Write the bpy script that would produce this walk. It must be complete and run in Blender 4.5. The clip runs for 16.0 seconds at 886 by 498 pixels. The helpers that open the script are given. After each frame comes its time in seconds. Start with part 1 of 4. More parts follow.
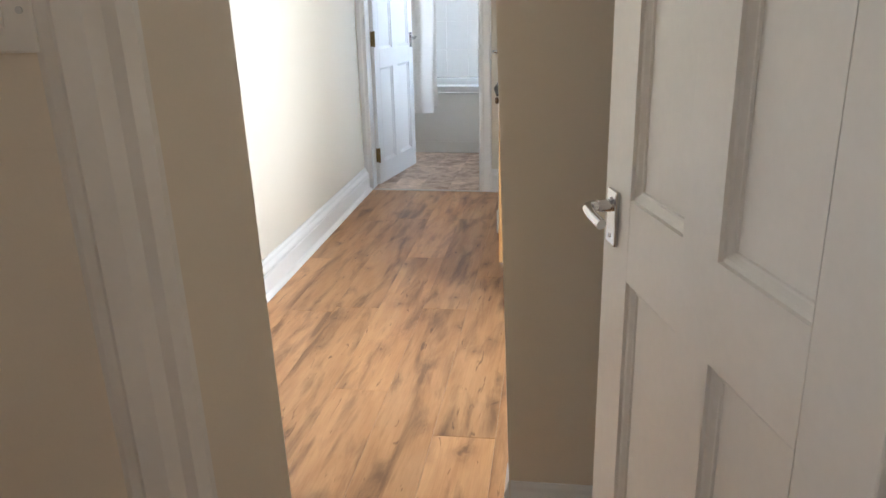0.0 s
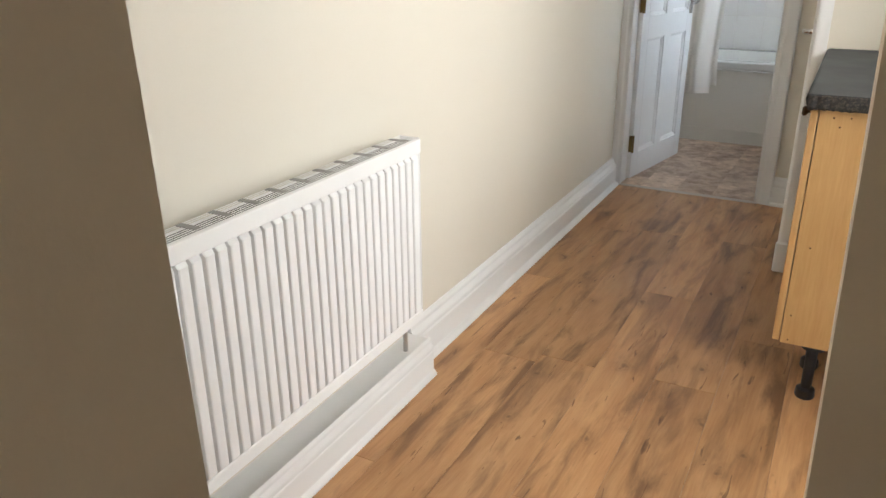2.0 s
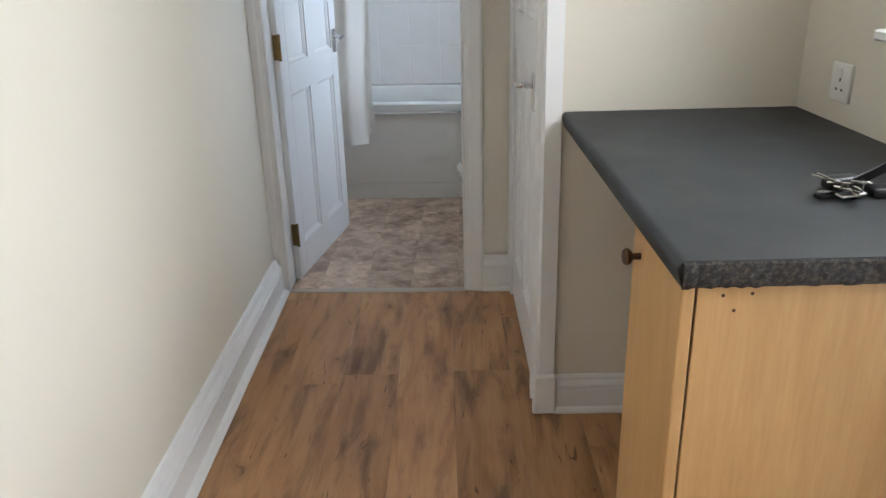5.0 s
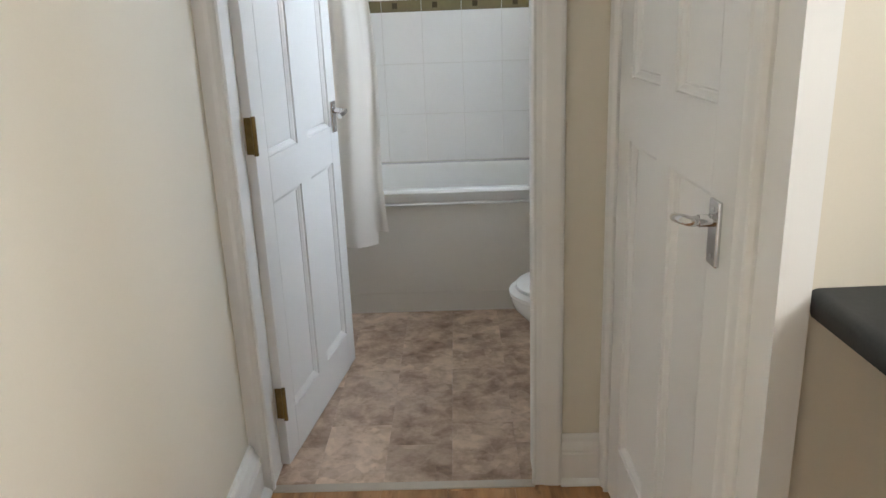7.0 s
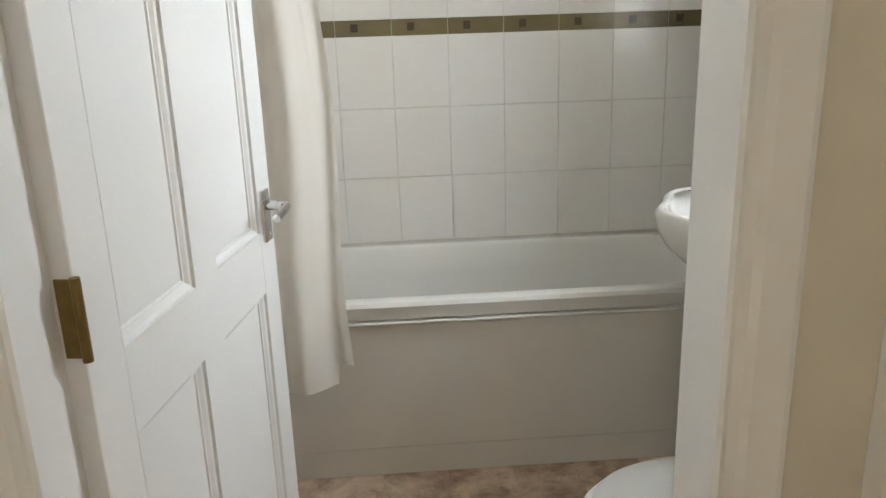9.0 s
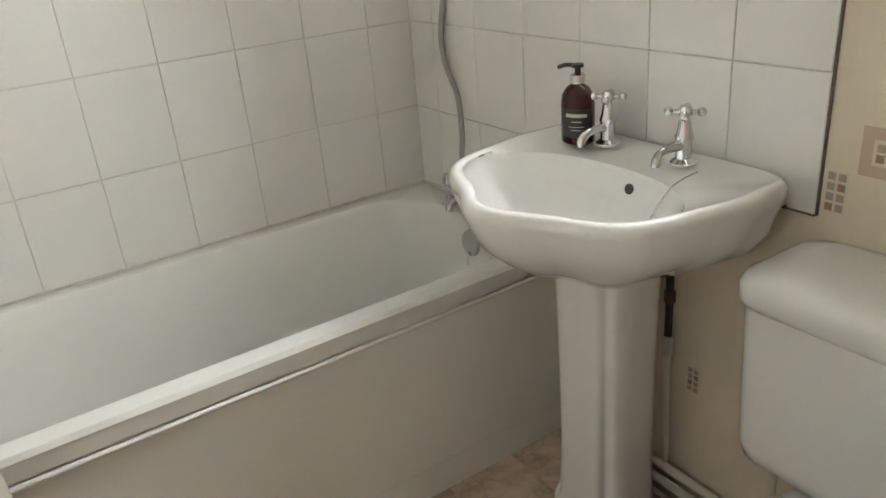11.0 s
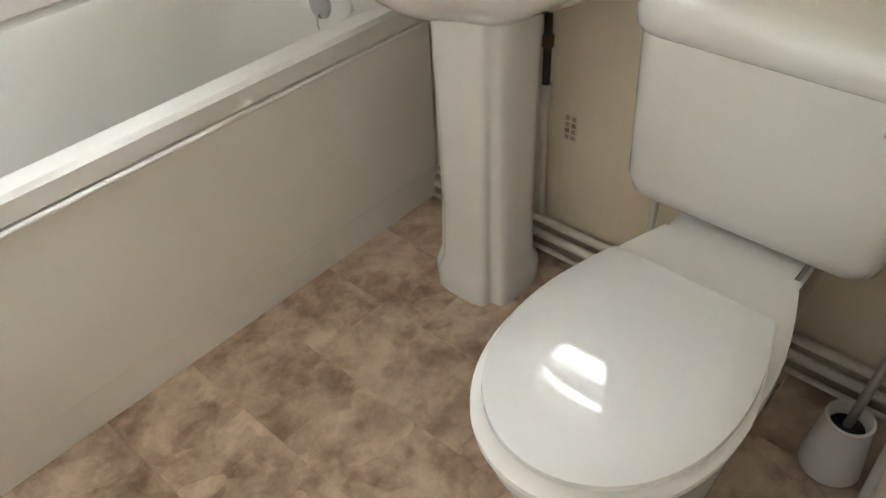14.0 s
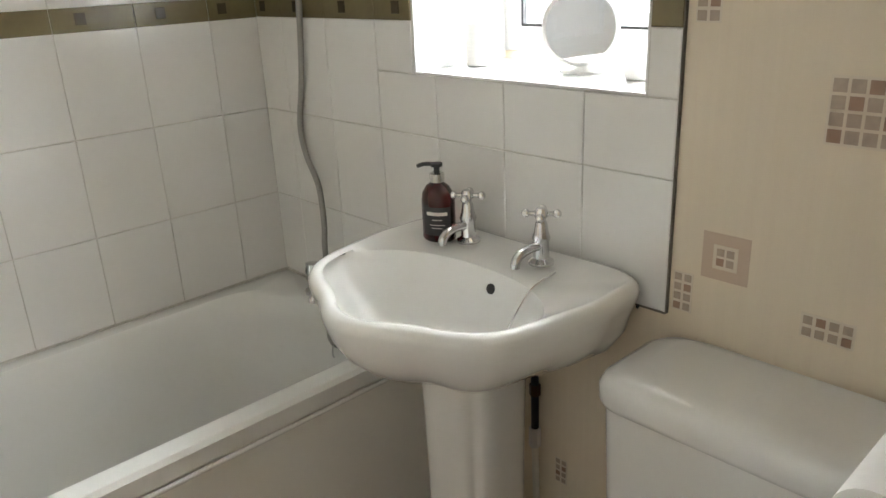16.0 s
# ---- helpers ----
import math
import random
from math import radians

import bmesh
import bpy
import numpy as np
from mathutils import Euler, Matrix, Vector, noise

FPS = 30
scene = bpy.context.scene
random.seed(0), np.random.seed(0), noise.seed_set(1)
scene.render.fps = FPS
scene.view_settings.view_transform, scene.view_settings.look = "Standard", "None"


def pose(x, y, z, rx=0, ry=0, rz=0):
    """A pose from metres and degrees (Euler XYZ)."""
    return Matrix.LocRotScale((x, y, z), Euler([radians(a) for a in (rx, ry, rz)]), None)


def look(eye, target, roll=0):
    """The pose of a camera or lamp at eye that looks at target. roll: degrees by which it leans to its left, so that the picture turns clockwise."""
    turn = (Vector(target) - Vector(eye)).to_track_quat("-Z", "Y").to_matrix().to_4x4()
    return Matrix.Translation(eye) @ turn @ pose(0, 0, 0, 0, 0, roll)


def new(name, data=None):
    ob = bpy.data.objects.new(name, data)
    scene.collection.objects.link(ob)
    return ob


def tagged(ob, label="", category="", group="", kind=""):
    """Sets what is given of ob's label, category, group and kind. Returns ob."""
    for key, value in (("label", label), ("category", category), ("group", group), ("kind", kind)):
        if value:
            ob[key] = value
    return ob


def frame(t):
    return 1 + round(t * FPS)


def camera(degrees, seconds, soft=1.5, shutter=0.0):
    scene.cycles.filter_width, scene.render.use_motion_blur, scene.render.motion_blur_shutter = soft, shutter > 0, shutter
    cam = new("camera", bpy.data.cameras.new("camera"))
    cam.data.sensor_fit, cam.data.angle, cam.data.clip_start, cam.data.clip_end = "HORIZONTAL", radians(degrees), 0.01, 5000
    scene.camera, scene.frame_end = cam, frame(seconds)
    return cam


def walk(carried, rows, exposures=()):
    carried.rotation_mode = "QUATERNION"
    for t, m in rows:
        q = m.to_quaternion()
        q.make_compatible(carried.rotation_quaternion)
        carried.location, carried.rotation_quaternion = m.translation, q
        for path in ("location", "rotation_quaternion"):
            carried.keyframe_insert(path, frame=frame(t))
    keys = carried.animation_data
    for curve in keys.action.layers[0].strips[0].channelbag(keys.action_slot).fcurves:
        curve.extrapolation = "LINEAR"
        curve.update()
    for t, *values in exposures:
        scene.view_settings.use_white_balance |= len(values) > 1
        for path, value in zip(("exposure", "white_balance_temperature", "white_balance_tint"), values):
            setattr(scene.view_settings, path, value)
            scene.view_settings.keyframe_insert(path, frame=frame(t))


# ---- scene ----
cam = camera(60.7, 16.0)
PATH = [
    (0, (0.307, 0.506, 1.214), (-0.028, 2.374, 0.584), -1.4),
    (0.5, (0.227, 0.608, 1.246), (-0.232, 2.429, 0.558), -1.6),
    (1, (0.182, 0.758, 1.256), (-0.332, 2.558, 0.551), -2.2),
    (1.5, (0.188, 1.03, 1.25), (-0.521, 2.76, 0.538), -1.1),
    (2, (0.155, 1.243, 1.251), (-0.769, 2.856, 0.512), -0.5),
    (2.5, (0.082, 1.462, 1.256), (-0.881, 3.038, 0.489), -2.0),
    (3, (0.036, 1.661, 1.256), (-0.86, 3.27, 0.476), -2.1),
    (3.5, (-0.015, 1.822, 1.249), (-0.735, 3.5, 0.433), -1.8),
    (4, (-0.139, 2.004, 1.251), (-0.597, 3.767, 0.426), -3.6),
    (4.5, (-0.217, 2.21, 1.247), (-0.381, 4.037, 0.449), -2.5),
    (5, (-0.273, 2.47, 1.276), (-0.346, 4.335, 0.558), -1.5),
    (5.2, (-0.3, 2.559, 1.272), (-0.357, 4.433, 0.575), -1.2),
    (7.5, (-0.531, 3.781, 1.25), (-0.578, 5.698, 0.683), -2.3),
    (8, (-0.58, 4.043, 1.244), (-0.624, 5.971, 0.714), -1.7),
    (8.2, (-0.587, 4.154, 1.245), (-0.645, 6.083, 0.722), -1.2),
    (10.3, (-0.696, 5.162, 1.304), (-0.107, 6.952, 0.632), -4.6),
    (10.5, (-0.677, 5.216, 1.303), (-0.028, 6.975, 0.608), -4.9),
    (11, (-0.691, 5.346, 1.301), (0.279, 6.891, 0.481), -5.1),
    (11.5, (-0.707, 5.429, 1.261), (0.438, 6.726, 0.257), -5.4),
    (12, (-0.727, 5.475, 1.231), (0.394, 6.625, 0.038), -4.8),
    (12.5, (-0.743, 5.49, 1.189), (0.322, 6.54, -0.139), -3.4),
    (13, (-0.746, 5.493, 1.138), (0.213, 6.467, -0.322), -3.3),
    (13.5, (-0.748, 5.495, 1.129), (0.204, 6.453, -0.347), -2.9),
    (14, (-0.734, 5.472, 1.189), (0.37, 6.523, -0.106), -3.1),
    (14.5, (-0.65, 5.423, 1.259), (0.527, 6.574, 0.124), -4.4),
    (15, (-0.65, 5.406, 1.302), (0.612, 6.619, 0.335), -4.3),
    (15.5, (-0.645, 5.396, 1.336), (0.648, 6.687, 0.525), -3.5),
    (15.7, (-0.619, 5.388, 1.347), (0.655, 6.725, 0.58), -3.3),
    (16, (-0.638, 5.38, 1.363), (0.638, 6.752, 0.665), -2.6),
]
EXPOSURES = [(0.0, 0.43, 5450, 10), (1.0, 0.48, 5450, 10), (1.5, 0.02, 5800, 10), (2.0, -0.15, 5950, 10), (2.5, -0.45, 5850, 10), (3.5, -0.52, 5750, 10), (4.5, -0.22, 5600, 10), (5.2, -0.16, 5500, 10), (8.2, -0.10, 6550, 10), (10.3, -0.05, 6850, 10), (11.5, 0.27, 6950, 10), (13.2, 0.72, 6800, 10), (14.5, 0.45, 6950, 10), (16.0, 0.0, 6900, 10)]
walk(cam, [(t, look(eye, target, roll)) for t, eye, target, roll in PATH], EXPOSURES)

# ---- world, sun, exposure ----
world = bpy.data.worlds.new("world")
scene.world = world
world.use_nodes = True
wn = world.node_tree
sky = wn.nodes.new("ShaderNodeTexSky")
sky.sky_type, sky.sun_disc = "NISHITA", False
sky.sun_elevation, sky.sun_rotation = radians(50), radians(200)
wn.nodes["Background"].inputs[1].default_value = 0.12
wn.links.new(sky.outputs[0], wn.nodes["Background"].inputs[0])
sun = new("sun", bpy.data.lights.new("sun", "SUN"))
sun.data.energy, sun.data.angle, sun.data.color = 0.8, radians(12), (1.0, 0.96, 0.9)
sun.matrix_world = look((0, 0, 10), (1.6, 4.6, 0))


def area_lamp(name, eye, target, w, h, watts, colour):
    lamp = new(name, bpy.data.lights.new(name, "AREA"))
    lamp.data.shape, lamp.data.size, lamp.data.size_y = "RECTANGLE", w, h
    lamp.data.energy, lamp.data.color = watts, colour
    lamp.matrix_world = look(eye, target)
    return lamp


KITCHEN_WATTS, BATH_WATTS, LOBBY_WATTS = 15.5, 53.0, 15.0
area_lamp("kitchen_daylight", (0.88, 2.78, 1.20), (-0.30, 2.70, 0.70), 0.6, 1.6, KITCHEN_WATTS, (1.0, 0.93, 0.82))
area_lamp("worktop_daylight", (0.86, 3.80, 1.65), (-0.4, 3.7, 0.9), 0.5, 0.85, 20.0, (1.0, 0.93, 0.82))
area_lamp("bathroom_daylight", (0.86, 6.33, 1.67), (-0.5, 6.30, 1.05), 0.55, 0.95, BATH_WATTS, (0.86, 0.93, 1.0))
# added fill lamp outside an unseen opening; lights the lobby door from the left
area_lamp("lobby_daylight", (-1.7, -0.42, 1.5), (0.5, 1.00, 0.9), 0.6, 0.95, LOBBY_WATTS, (1.0, 0.84, 0.65))

# ---- materials ----


def nodes_of(name):
    m = bpy.data.materials.new(name)
    m.use_nodes = True
    t = m.node_tree
    return m, t, t.nodes["Principled BSDF"]


def node(t, kind, **values):
    n = t.nodes.new(kind)
    for key, v in values.items():
        n.inputs[key].default_value = v
    return n


def ramp(t, fac, stops):
    r = t.nodes.new("ShaderNodeValToRGB")
    while len(r.color_ramp.elements) < len(stops):
        r.color_ramp.elements.new(0.5)
    for e, (pos, col) in zip(r.color_ramp.elements, stops):
        e.position, e.color = pos, (*col, 1)
    t.links.new(fac, r.inputs[0])
    return r.outputs[0]


def mix(t, fac, a, b, kind="MIX"):
    m = t.nodes.new("ShaderNodeMix")
    m.data_type, m.blend_type = "RGBA", kind
    for socket, v in ((m.inputs[0], fac), (m.inputs[6], a), (m.inputs[7], b)):
        if hasattr(v, "is_output"):
            t.links.new(v, socket)
        elif isinstance(v, tuple):
            socket.default_value = (*v, 1)
        else:
            socket.default_value = v
    return m.outputs[2]


def place(t, scale=(1, 1, 1), random_shift=0.0):
    g = t.nodes.new("ShaderNodeNewGeometry")
    out = g.outputs["Position"]
    if random_shift:
        info = t.nodes.new("ShaderNodeObjectInfo")
        mul = t.nodes.new("ShaderNodeVectorMath")
        mul.operation = "MULTIPLY"
        mul.inputs[1].default_value = (random_shift, random_shift * 1.7, random_shift * 0.6)
        t.links.new(info.outputs["Random"], mul.inputs[0])
        add = t.nodes.new("ShaderNodeVectorMath")
        t.links.new(out, add.inputs[0])
        t.links.new(mul.outputs[0], add.inputs[1])
        out = add.outputs[0]
    m = t.nodes.new("ShaderNodeMapping")
    m.inputs["Scale"].default_value = scale
    t.links.new(out, m.inputs["Vector"])
    return m.outputs[0]


def noise_of(t, vec, scale, detail=3.0, rough=0.55, distort=0.0):
    n = node(t, "ShaderNodeTexNoise", Scale=scale, Detail=detail, Roughness=rough, Distortion=distort)
    t.links.new(vec, n.inputs["Vector"])
    return n.outputs["Fac"]


def bump(t, b, height, strength, distance=0.01):
    n = node(t, "ShaderNodeBump", Strength=strength, Distance=distance)
    t.links.new(height, n.inputs["Height"])
    t.links.new(n.outputs[0], b.inputs["Normal"])


def surface(name, colour, vary=0.08, rough=0.5, metal=0.0, scale=3.0, grain=60.0, relief=0.1, coat=0.0, dirt=None, rvary=0.1):
    """A painted, cast or moulded surface: colour drift at two scales, fine relief, uneven gloss."""
    m, t, b = nodes_of(name)
    v = place(t)
    big, fine = noise_of(t, v, scale, 4), noise_of(t, v, grain, 3)
    low = tuple(max(0.0, c * (1 - vary)) for c in colour)
    high = tuple(min(1.0, c * (1 + vary * 0.6)) for c in colour)
    col = ramp(t, big, [(0.3, low), (0.7, high)])
    col = mix(t, 0.25, col, ramp(t, fine, [(0.35, low), (0.65, high)]))
    if dirt:
        patch = ramp(t, noise_of(t, v, scale * 2.7, 6, 0.7), [(0.58, (0, 0, 0)), (0.75, (0.6, 0.6, 0.6))])
        col = mix(t, patch, col, dirt)
    t.links.new(col, b.inputs["Base Color"])
    r = ramp(t, big, [(0.3, (rough * (1 - rvary),) * 3), (0.7, (min(1, rough * (1 + rvary)),) * 3)])
    t.links.new(r, b.inputs["Roughness"])
    b.inputs["Metallic"].default_value = metal
    b.inputs["Coat Weight"].default_value = coat
    b.inputs["Coat Roughness"].default_value = 0.06
    if relief:
        bump(t, b, fine, relief, 0.003)
    return m


def laminate():
    m, t, b = nodes_of("oak_laminate")
    v = place(t, (1, 1, 1), 13.0)
    long = t.nodes.new("ShaderNodeMapping")
    long.inputs["Scale"].default_value = (6.0, 0.9, 1.0)
    t.links.new(v, long.inputs["Vector"])
    grain = noise_of(t, long.outputs[0], 3.0, 6, 0.6, 0.35)
    fine = t.nodes.new("ShaderNodeMapping")
    fine.inputs["Scale"].default_value = (120.0, 4.0, 1.0)
    t.links.new(v, fine.inputs["Vector"])
    lines = noise_of(t, fine.outputs[0], 1.6, 4, 0.6, 0.3)
    wide = noise_of(t, long.outputs[0], 0.8, 3, 0.5, 0.6)
    col = ramp(t, grain, [(0.25, (0.36, 0.176, 0.070)), (0.42, (0.49, 0.258, 0.110)), (0.60, (0.59, 0.338, 0.156)), (0.8, (0.46, 0.234, 0.098))])
    col = mix(t, 0.22, col, ramp(t, lines, [(0.3, (0.28, 0.135, 0.052)), (0.6, (0.56, 0.32, 0.15))]))
    streak = t.nodes.new("ShaderNodeMapping")
    streak.inputs["Scale"].default_value = (15.0, 2.4, 1.0)
    t.links.new(v, streak.inputs["Vector"])
    smudge = noise_of(t, streak.outputs[0], 1.0, 5, 0.55, 0.5)
    col = mix(t, ramp(t, smudge, [(0.48, (0, 0, 0)), (0.56, (0.34, 0.34, 0.34)), (0.66, (0.80, 0.80, 0.80))]), col, (0.150, 0.070, 0.031))
    col = mix(t, ramp(t, wide, [(0.5, (0, 0, 0)), (0.70, (0.3, 0.3, 0.3))]), col, (0.27, 0.128, 0.052))
    knots = t.nodes.new("ShaderNodeMapping")
    knots.inputs["Scale"].default_value = (3.4, 1.9, 1.0)
    t.links.new(v, knots.inputs["Vector"])
    vor = node(t, "ShaderNodeTexVoronoi", Scale=1.15, Randomness=1.0)
    vor.voronoi_dimensions = "2D"
    wob = node(t, "ShaderNodeTexNoise", Scale=9.0, Detail=3.0)
    t.links.new(v, wob.inputs["Vector"])
    shifted = t.nodes.new("ShaderNodeVectorMath")
    shifted.operation = "MULTIPLY_ADD"
    shifted.inputs[1].default_value = (0.34, 0.34, 0.0)
    t.links.new(wob.outputs["Color"], shifted.inputs[0])
    t.links.new(knots.outputs[0], shifted.inputs[2])
    t.links.new(shifted.outputs[0], vor.inputs["Vector"])
    col = mix(t, ramp(t, vor.outputs["Distance"], [(0.0, (0.8, 0.8, 0.8)), (0.025, (0.5, 0.5, 0.5)), (0.045, (0.22, 0.22, 0.22)), (0.06, (0.30, 0.30, 0.30)), (0.11, (0.10, 0.10, 0.10)), (0.2, (0, 0, 0))]), col, (0.10, 0.042, 0.017))
    crack = t.nodes.new("ShaderNodeMapping")
    crack.inputs["Scale"].default_value = (48.0, 7.0, 1.0)
    t.links.new(v, crack.inputs["Vector"])
    marks = noise_of(t, crack.outputs[0], 1.0, 2, 0.5, 1.4)
    col = mix(t, ramp(t, marks, [(0.67, (0, 0, 0)), (0.72, (0.6, 0.6, 0.6)), (0.78, (0.9, 0.9, 0.9))]), col, (0.12, 0.052, 0.021))
    info = t.nodes.new("ShaderNodeObjectInfo")
    tone = ramp(t, info.outputs["Random"], [(0.0, (0.80, 0.79, 0.78)), (1.0, (1.08, 1.07, 1.06))])
    col = mix(t, 1.0, col, tone, "MULTIPLY")
    t.links.new(col, b.inputs["Base Color"])
    t.links.new(ramp(t, wide, [(0.3, (0.34,) * 3), (0.7, (0.44,) * 3)]), b.inputs["Roughness"])
    b.inputs["Specular IOR Level"].default_value = 0.4
    bump(t, b, lines, 0.06, 0.002)
    return m


def vinyl():
    m, t, b = nodes_of("stone_print_vinyl")
    v = place(t, (1, 1, 1), 3.0)
    a = noise_of(t, v, 7.5, 9, 0.66, 0.2)
    c = noise_of(t, v, 26.0, 5, 0.6, 0.4)
    wob = node(t, "ShaderNodeTexNoise", Scale=7.0, Detail=5.0)
    t.links.new(v, wob.inputs["Vector"])
    sh = t.nodes.new("ShaderNodeVectorMath")
    sh.operation = "MULTIPLY_ADD"
    sh.inputs[1].default_value = (0.14, 0.14, 0.0)
    t.links.new(wob.outputs["Color"], sh.inputs[0])
    t.links.new(v, sh.inputs[2])
    vor = node(t, "ShaderNodeTexVoronoi", Scale=17.0, Randomness=1.0)
    t.links.new(sh.outputs[0], vor.inputs["Vector"])
    grey = t.nodes.new("ShaderNodeSeparateColor")
    t.links.new(vor.outputs["Color"], grey.inputs[0])
    col = ramp(t, a, [(0.33, (0.15, 0.094, 0.068)), (0.43, (0.32, 0.218, 0.162)), (0.50, (0.53, 0.395, 0.308)), (0.60, (0.74, 0.595, 0.485))])
    col = mix(t, 0.34, col, ramp(t, grey.outputs[0], [(0.0, (0.22, 0.145, 0.102)), (0.5, (0.46, 0.35, 0.265)), (1.0, (0.72, 0.585, 0.46))]))
    col = mix(t, 0.25, col, ramp(t, c, [(0.38, (0.24, 0.165, 0.115)), (0.6, (0.64, 0.51, 0.395))]))
    info = t.nodes.new("ShaderNodeObjectInfo")
    col = mix(t, 1.0, col, ramp(t, info.outputs["Random"], [(0.0, (0.92, 0.90, 0.88)), (1.0, (1.16, 1.14, 1.12))]), "MULTIPLY")
    t.links.new(col, b.inputs["Base Color"])
    b.inputs["Roughness"].default_value = 0.5
    b.inputs["Specular IOR Level"].default_value = 0.35
    bump(t, b, c, 0.08, 0.002)
    return m


def beech():
    m, t, b = nodes_of("beech_foil")
    v = place(t, (5.0, 5.0, 0.8))
    g = noise_of(t, v, 6.0, 5, 0.6, 0.4)
    f = noise_of(t, place(t, (90.0, 90.0, 5.0)), 2.0, 3)
    col = ramp(t, g, [(0.3, (0.47, 0.272, 0.10)), (0.7, (0.57, 0.35, 0.14))])
    col = mix(t, 0.3, col, ramp(t, f, [(0.35, (0.45, 0.253, 0.094)), (0.65, (0.57, 0.355, 0.15))]))
    t.links.new(col, b.inputs["Base Color"])
    b.inputs["Roughness"].default_value = 0.42
    return m


def speckled(name, a, c, rough):
    m, t, b = nodes_of(name)
    v = place(t)
    f = noise_of(t, v, 130.0, 5, 0.7)
    t.links.new(ramp(t, f, [(0.46, a), (0.68, c)]), b.inputs["Base Color"])
    b.inputs["Roughness"].default_value = rough
    bump(t, b, f, 0.15, 0.002)
    return m


def wallpaper():
    m, t, b = nodes_of("cream_wallpaper")
    v = place(t, (60.0, 60.0, 2.0))
    f = noise_of(t, v, 1.0, 4, 0.6)
    g = noise_of(t, place(t), 1.8, 3)
    col = ramp(t, f, [(0.35, (0.73, 0.628, 0.495)), (0.65, (0.76, 0.66, 0.525))])
    col = mix(t, 0.35, col, ramp(t, g, [(0.3, (0.69, 0.595, 0.455)), (0.7, (0.78, 0.70, 0.555))]))
    t.links.new(col, b.inputs["Base Color"])
    b.inputs["Roughness"].default_value = 0.6
    bump(t, b, f, 0.03, 0.002)
    return m


def clear_glass():
    m, t, b = nodes_of("window_glass")
    b.inputs["Transmission Weight"].default_value = 1.0
    b.inputs["Roughness"].default_value = 0.0
    b.inputs["IOR"].default_value = 1.1
    b.inputs["Base Color"].default_value = (0.97, 0.99, 1.0, 1)
    return m


def glow(name, colour, strength):
    m, t, b = nodes_of(name)
    b.inputs["Base Color"].default_value = (*colour, 1)
    b.inputs["Emission Color"].default_value = (*colour, 1)
    b.inputs["Emission Strength"].default_value = strength
    return m


CREAM = surface("magnolia_wall_paint", (0.71, 0.665, 0.57), 0.03, 0.62, scale=1.4, grain=240.0, relief=0.05)
# cream wall paint again, with the lobby's warm shade mixed into the colour
LOBBYSHADE = surface("beige_lobby_paint", (0.77, 0.685, 0.555), 0.03, 0.6, scale=1.4, grain=220.0, relief=0.06)
CEIL = surface("white_ceiling_paint", (0.82, 0.81, 0.78), 0.03, 0.8, relief=0.05)
GLOSS = surface("white_gloss_paint", (0.80, 0.80, 0.79), 0.012, 0.4, scale=2.0, grain=90.0, relief=0.03)
OLDGLOSS = surface("aged_white_gloss_paint", (0.83, 0.79, 0.72), 0.05, 0.34, scale=5.0, grain=70.0, relief=0.08)
RADWHITE = surface("radiator_enamel", (0.88, 0.88, 0.87), 0.015, 0.3, relief=0.02)
RADBAR = surface("grey_grille_bar", (0.27, 0.265, 0.25), 0.05, 0.5)
# shade inside the radiator put in as near-black colour; brackets share it
SLOTSHADE = surface("grey_slot_shadow", (0.03, 0.03, 0.03), 0.1, 0.8)
OAK = laminate()
VINYL = vinyl()
BEECH = beech()
TOPGREY = surface("slate_grey_laminate", (0.021, 0.024, 0.026), 0.10, 0.58, scale=5.0, grain=160.0, relief=0.12)
CHIPPED = speckled("raw_chipped_edge", (0.012, 0.011, 0.010), (0.090, 0.068, 0.049), 0.7)
CHROME = surface("chrome", (0.66, 0.66, 0.67), 0.05, 0.10, 1.0, relief=0.0)
SATIN = surface("satin_chrome", (0.62, 0.61, 0.60), 0.06, 0.3, 1.0, relief=0.02)
HOSE = surface("grey_hose_metal", (0.34, 0.335, 0.32), 0.1, 0.42, 0.7, relief=0.05)
BRASS = surface("old_brass", (0.22, 0.15, 0.055), 0.3, 0.42, 0.9, scale=40.0, dirt=(0.10, 0.06, 0.03))
DARKBRONZE = surface("dark_bronze", (0.10, 0.06, 0.035), 0.2, 0.35, 0.8)
BLACK = surface("black_plastic", (0.014, 0.014, 0.015), 0.1, 0.4, relief=0.05)
CERAMIC = surface("white_ceramic", (0.79, 0.785, 0.76), 0.015, 0.10, relief=0.0, coat=0.8)
BATHWHITE = surface("white_acrylic", (0.79, 0.79, 0.765), 0.015, 0.2, relief=0.0, coat=0.4)
LIDWHITE = surface("white_moulded_lid", (0.70, 0.705, 0.70), 0.01, 0.03, relief=0.0)
PANELWHITE = surface("bath_panel_acrylic", (0.77, 0.755, 0.71), 0.02, 0.42, relief=0.02)
TILE = surface("white_glazed_tile", (0.80, 0.79, 0.765), 0.02, 0.13, scale=6.0, relief=0.03, coat=0.5)
GROUT = surface("aged_grout", (0.70, 0.675, 0.62), 0.15, 0.85, scale=7.0, grain=120.0, relief=0.2, dirt=(0.30, 0.26, 0.21))
MOULD = surface("blackened_sealant", (0.58, 0.55, 0.50), 0.3, 0.7, scale=4.5, dirt=(0.035, 0.028, 0.022))
EDGE = surface("dark_edge_bead", (0.19, 0.165, 0.135), 0.4, 0.6, scale=9.0)
BAND = surface("olive_border_tile", (0.165, 0.135, 0.070), 0.15, 0.22, scale=10.0, relief=0.05)
BANDDARK = surface("dark_olive_inset", (0.055, 0.042, 0.022), 0.15, 0.2)
PAPER = wallpaper()
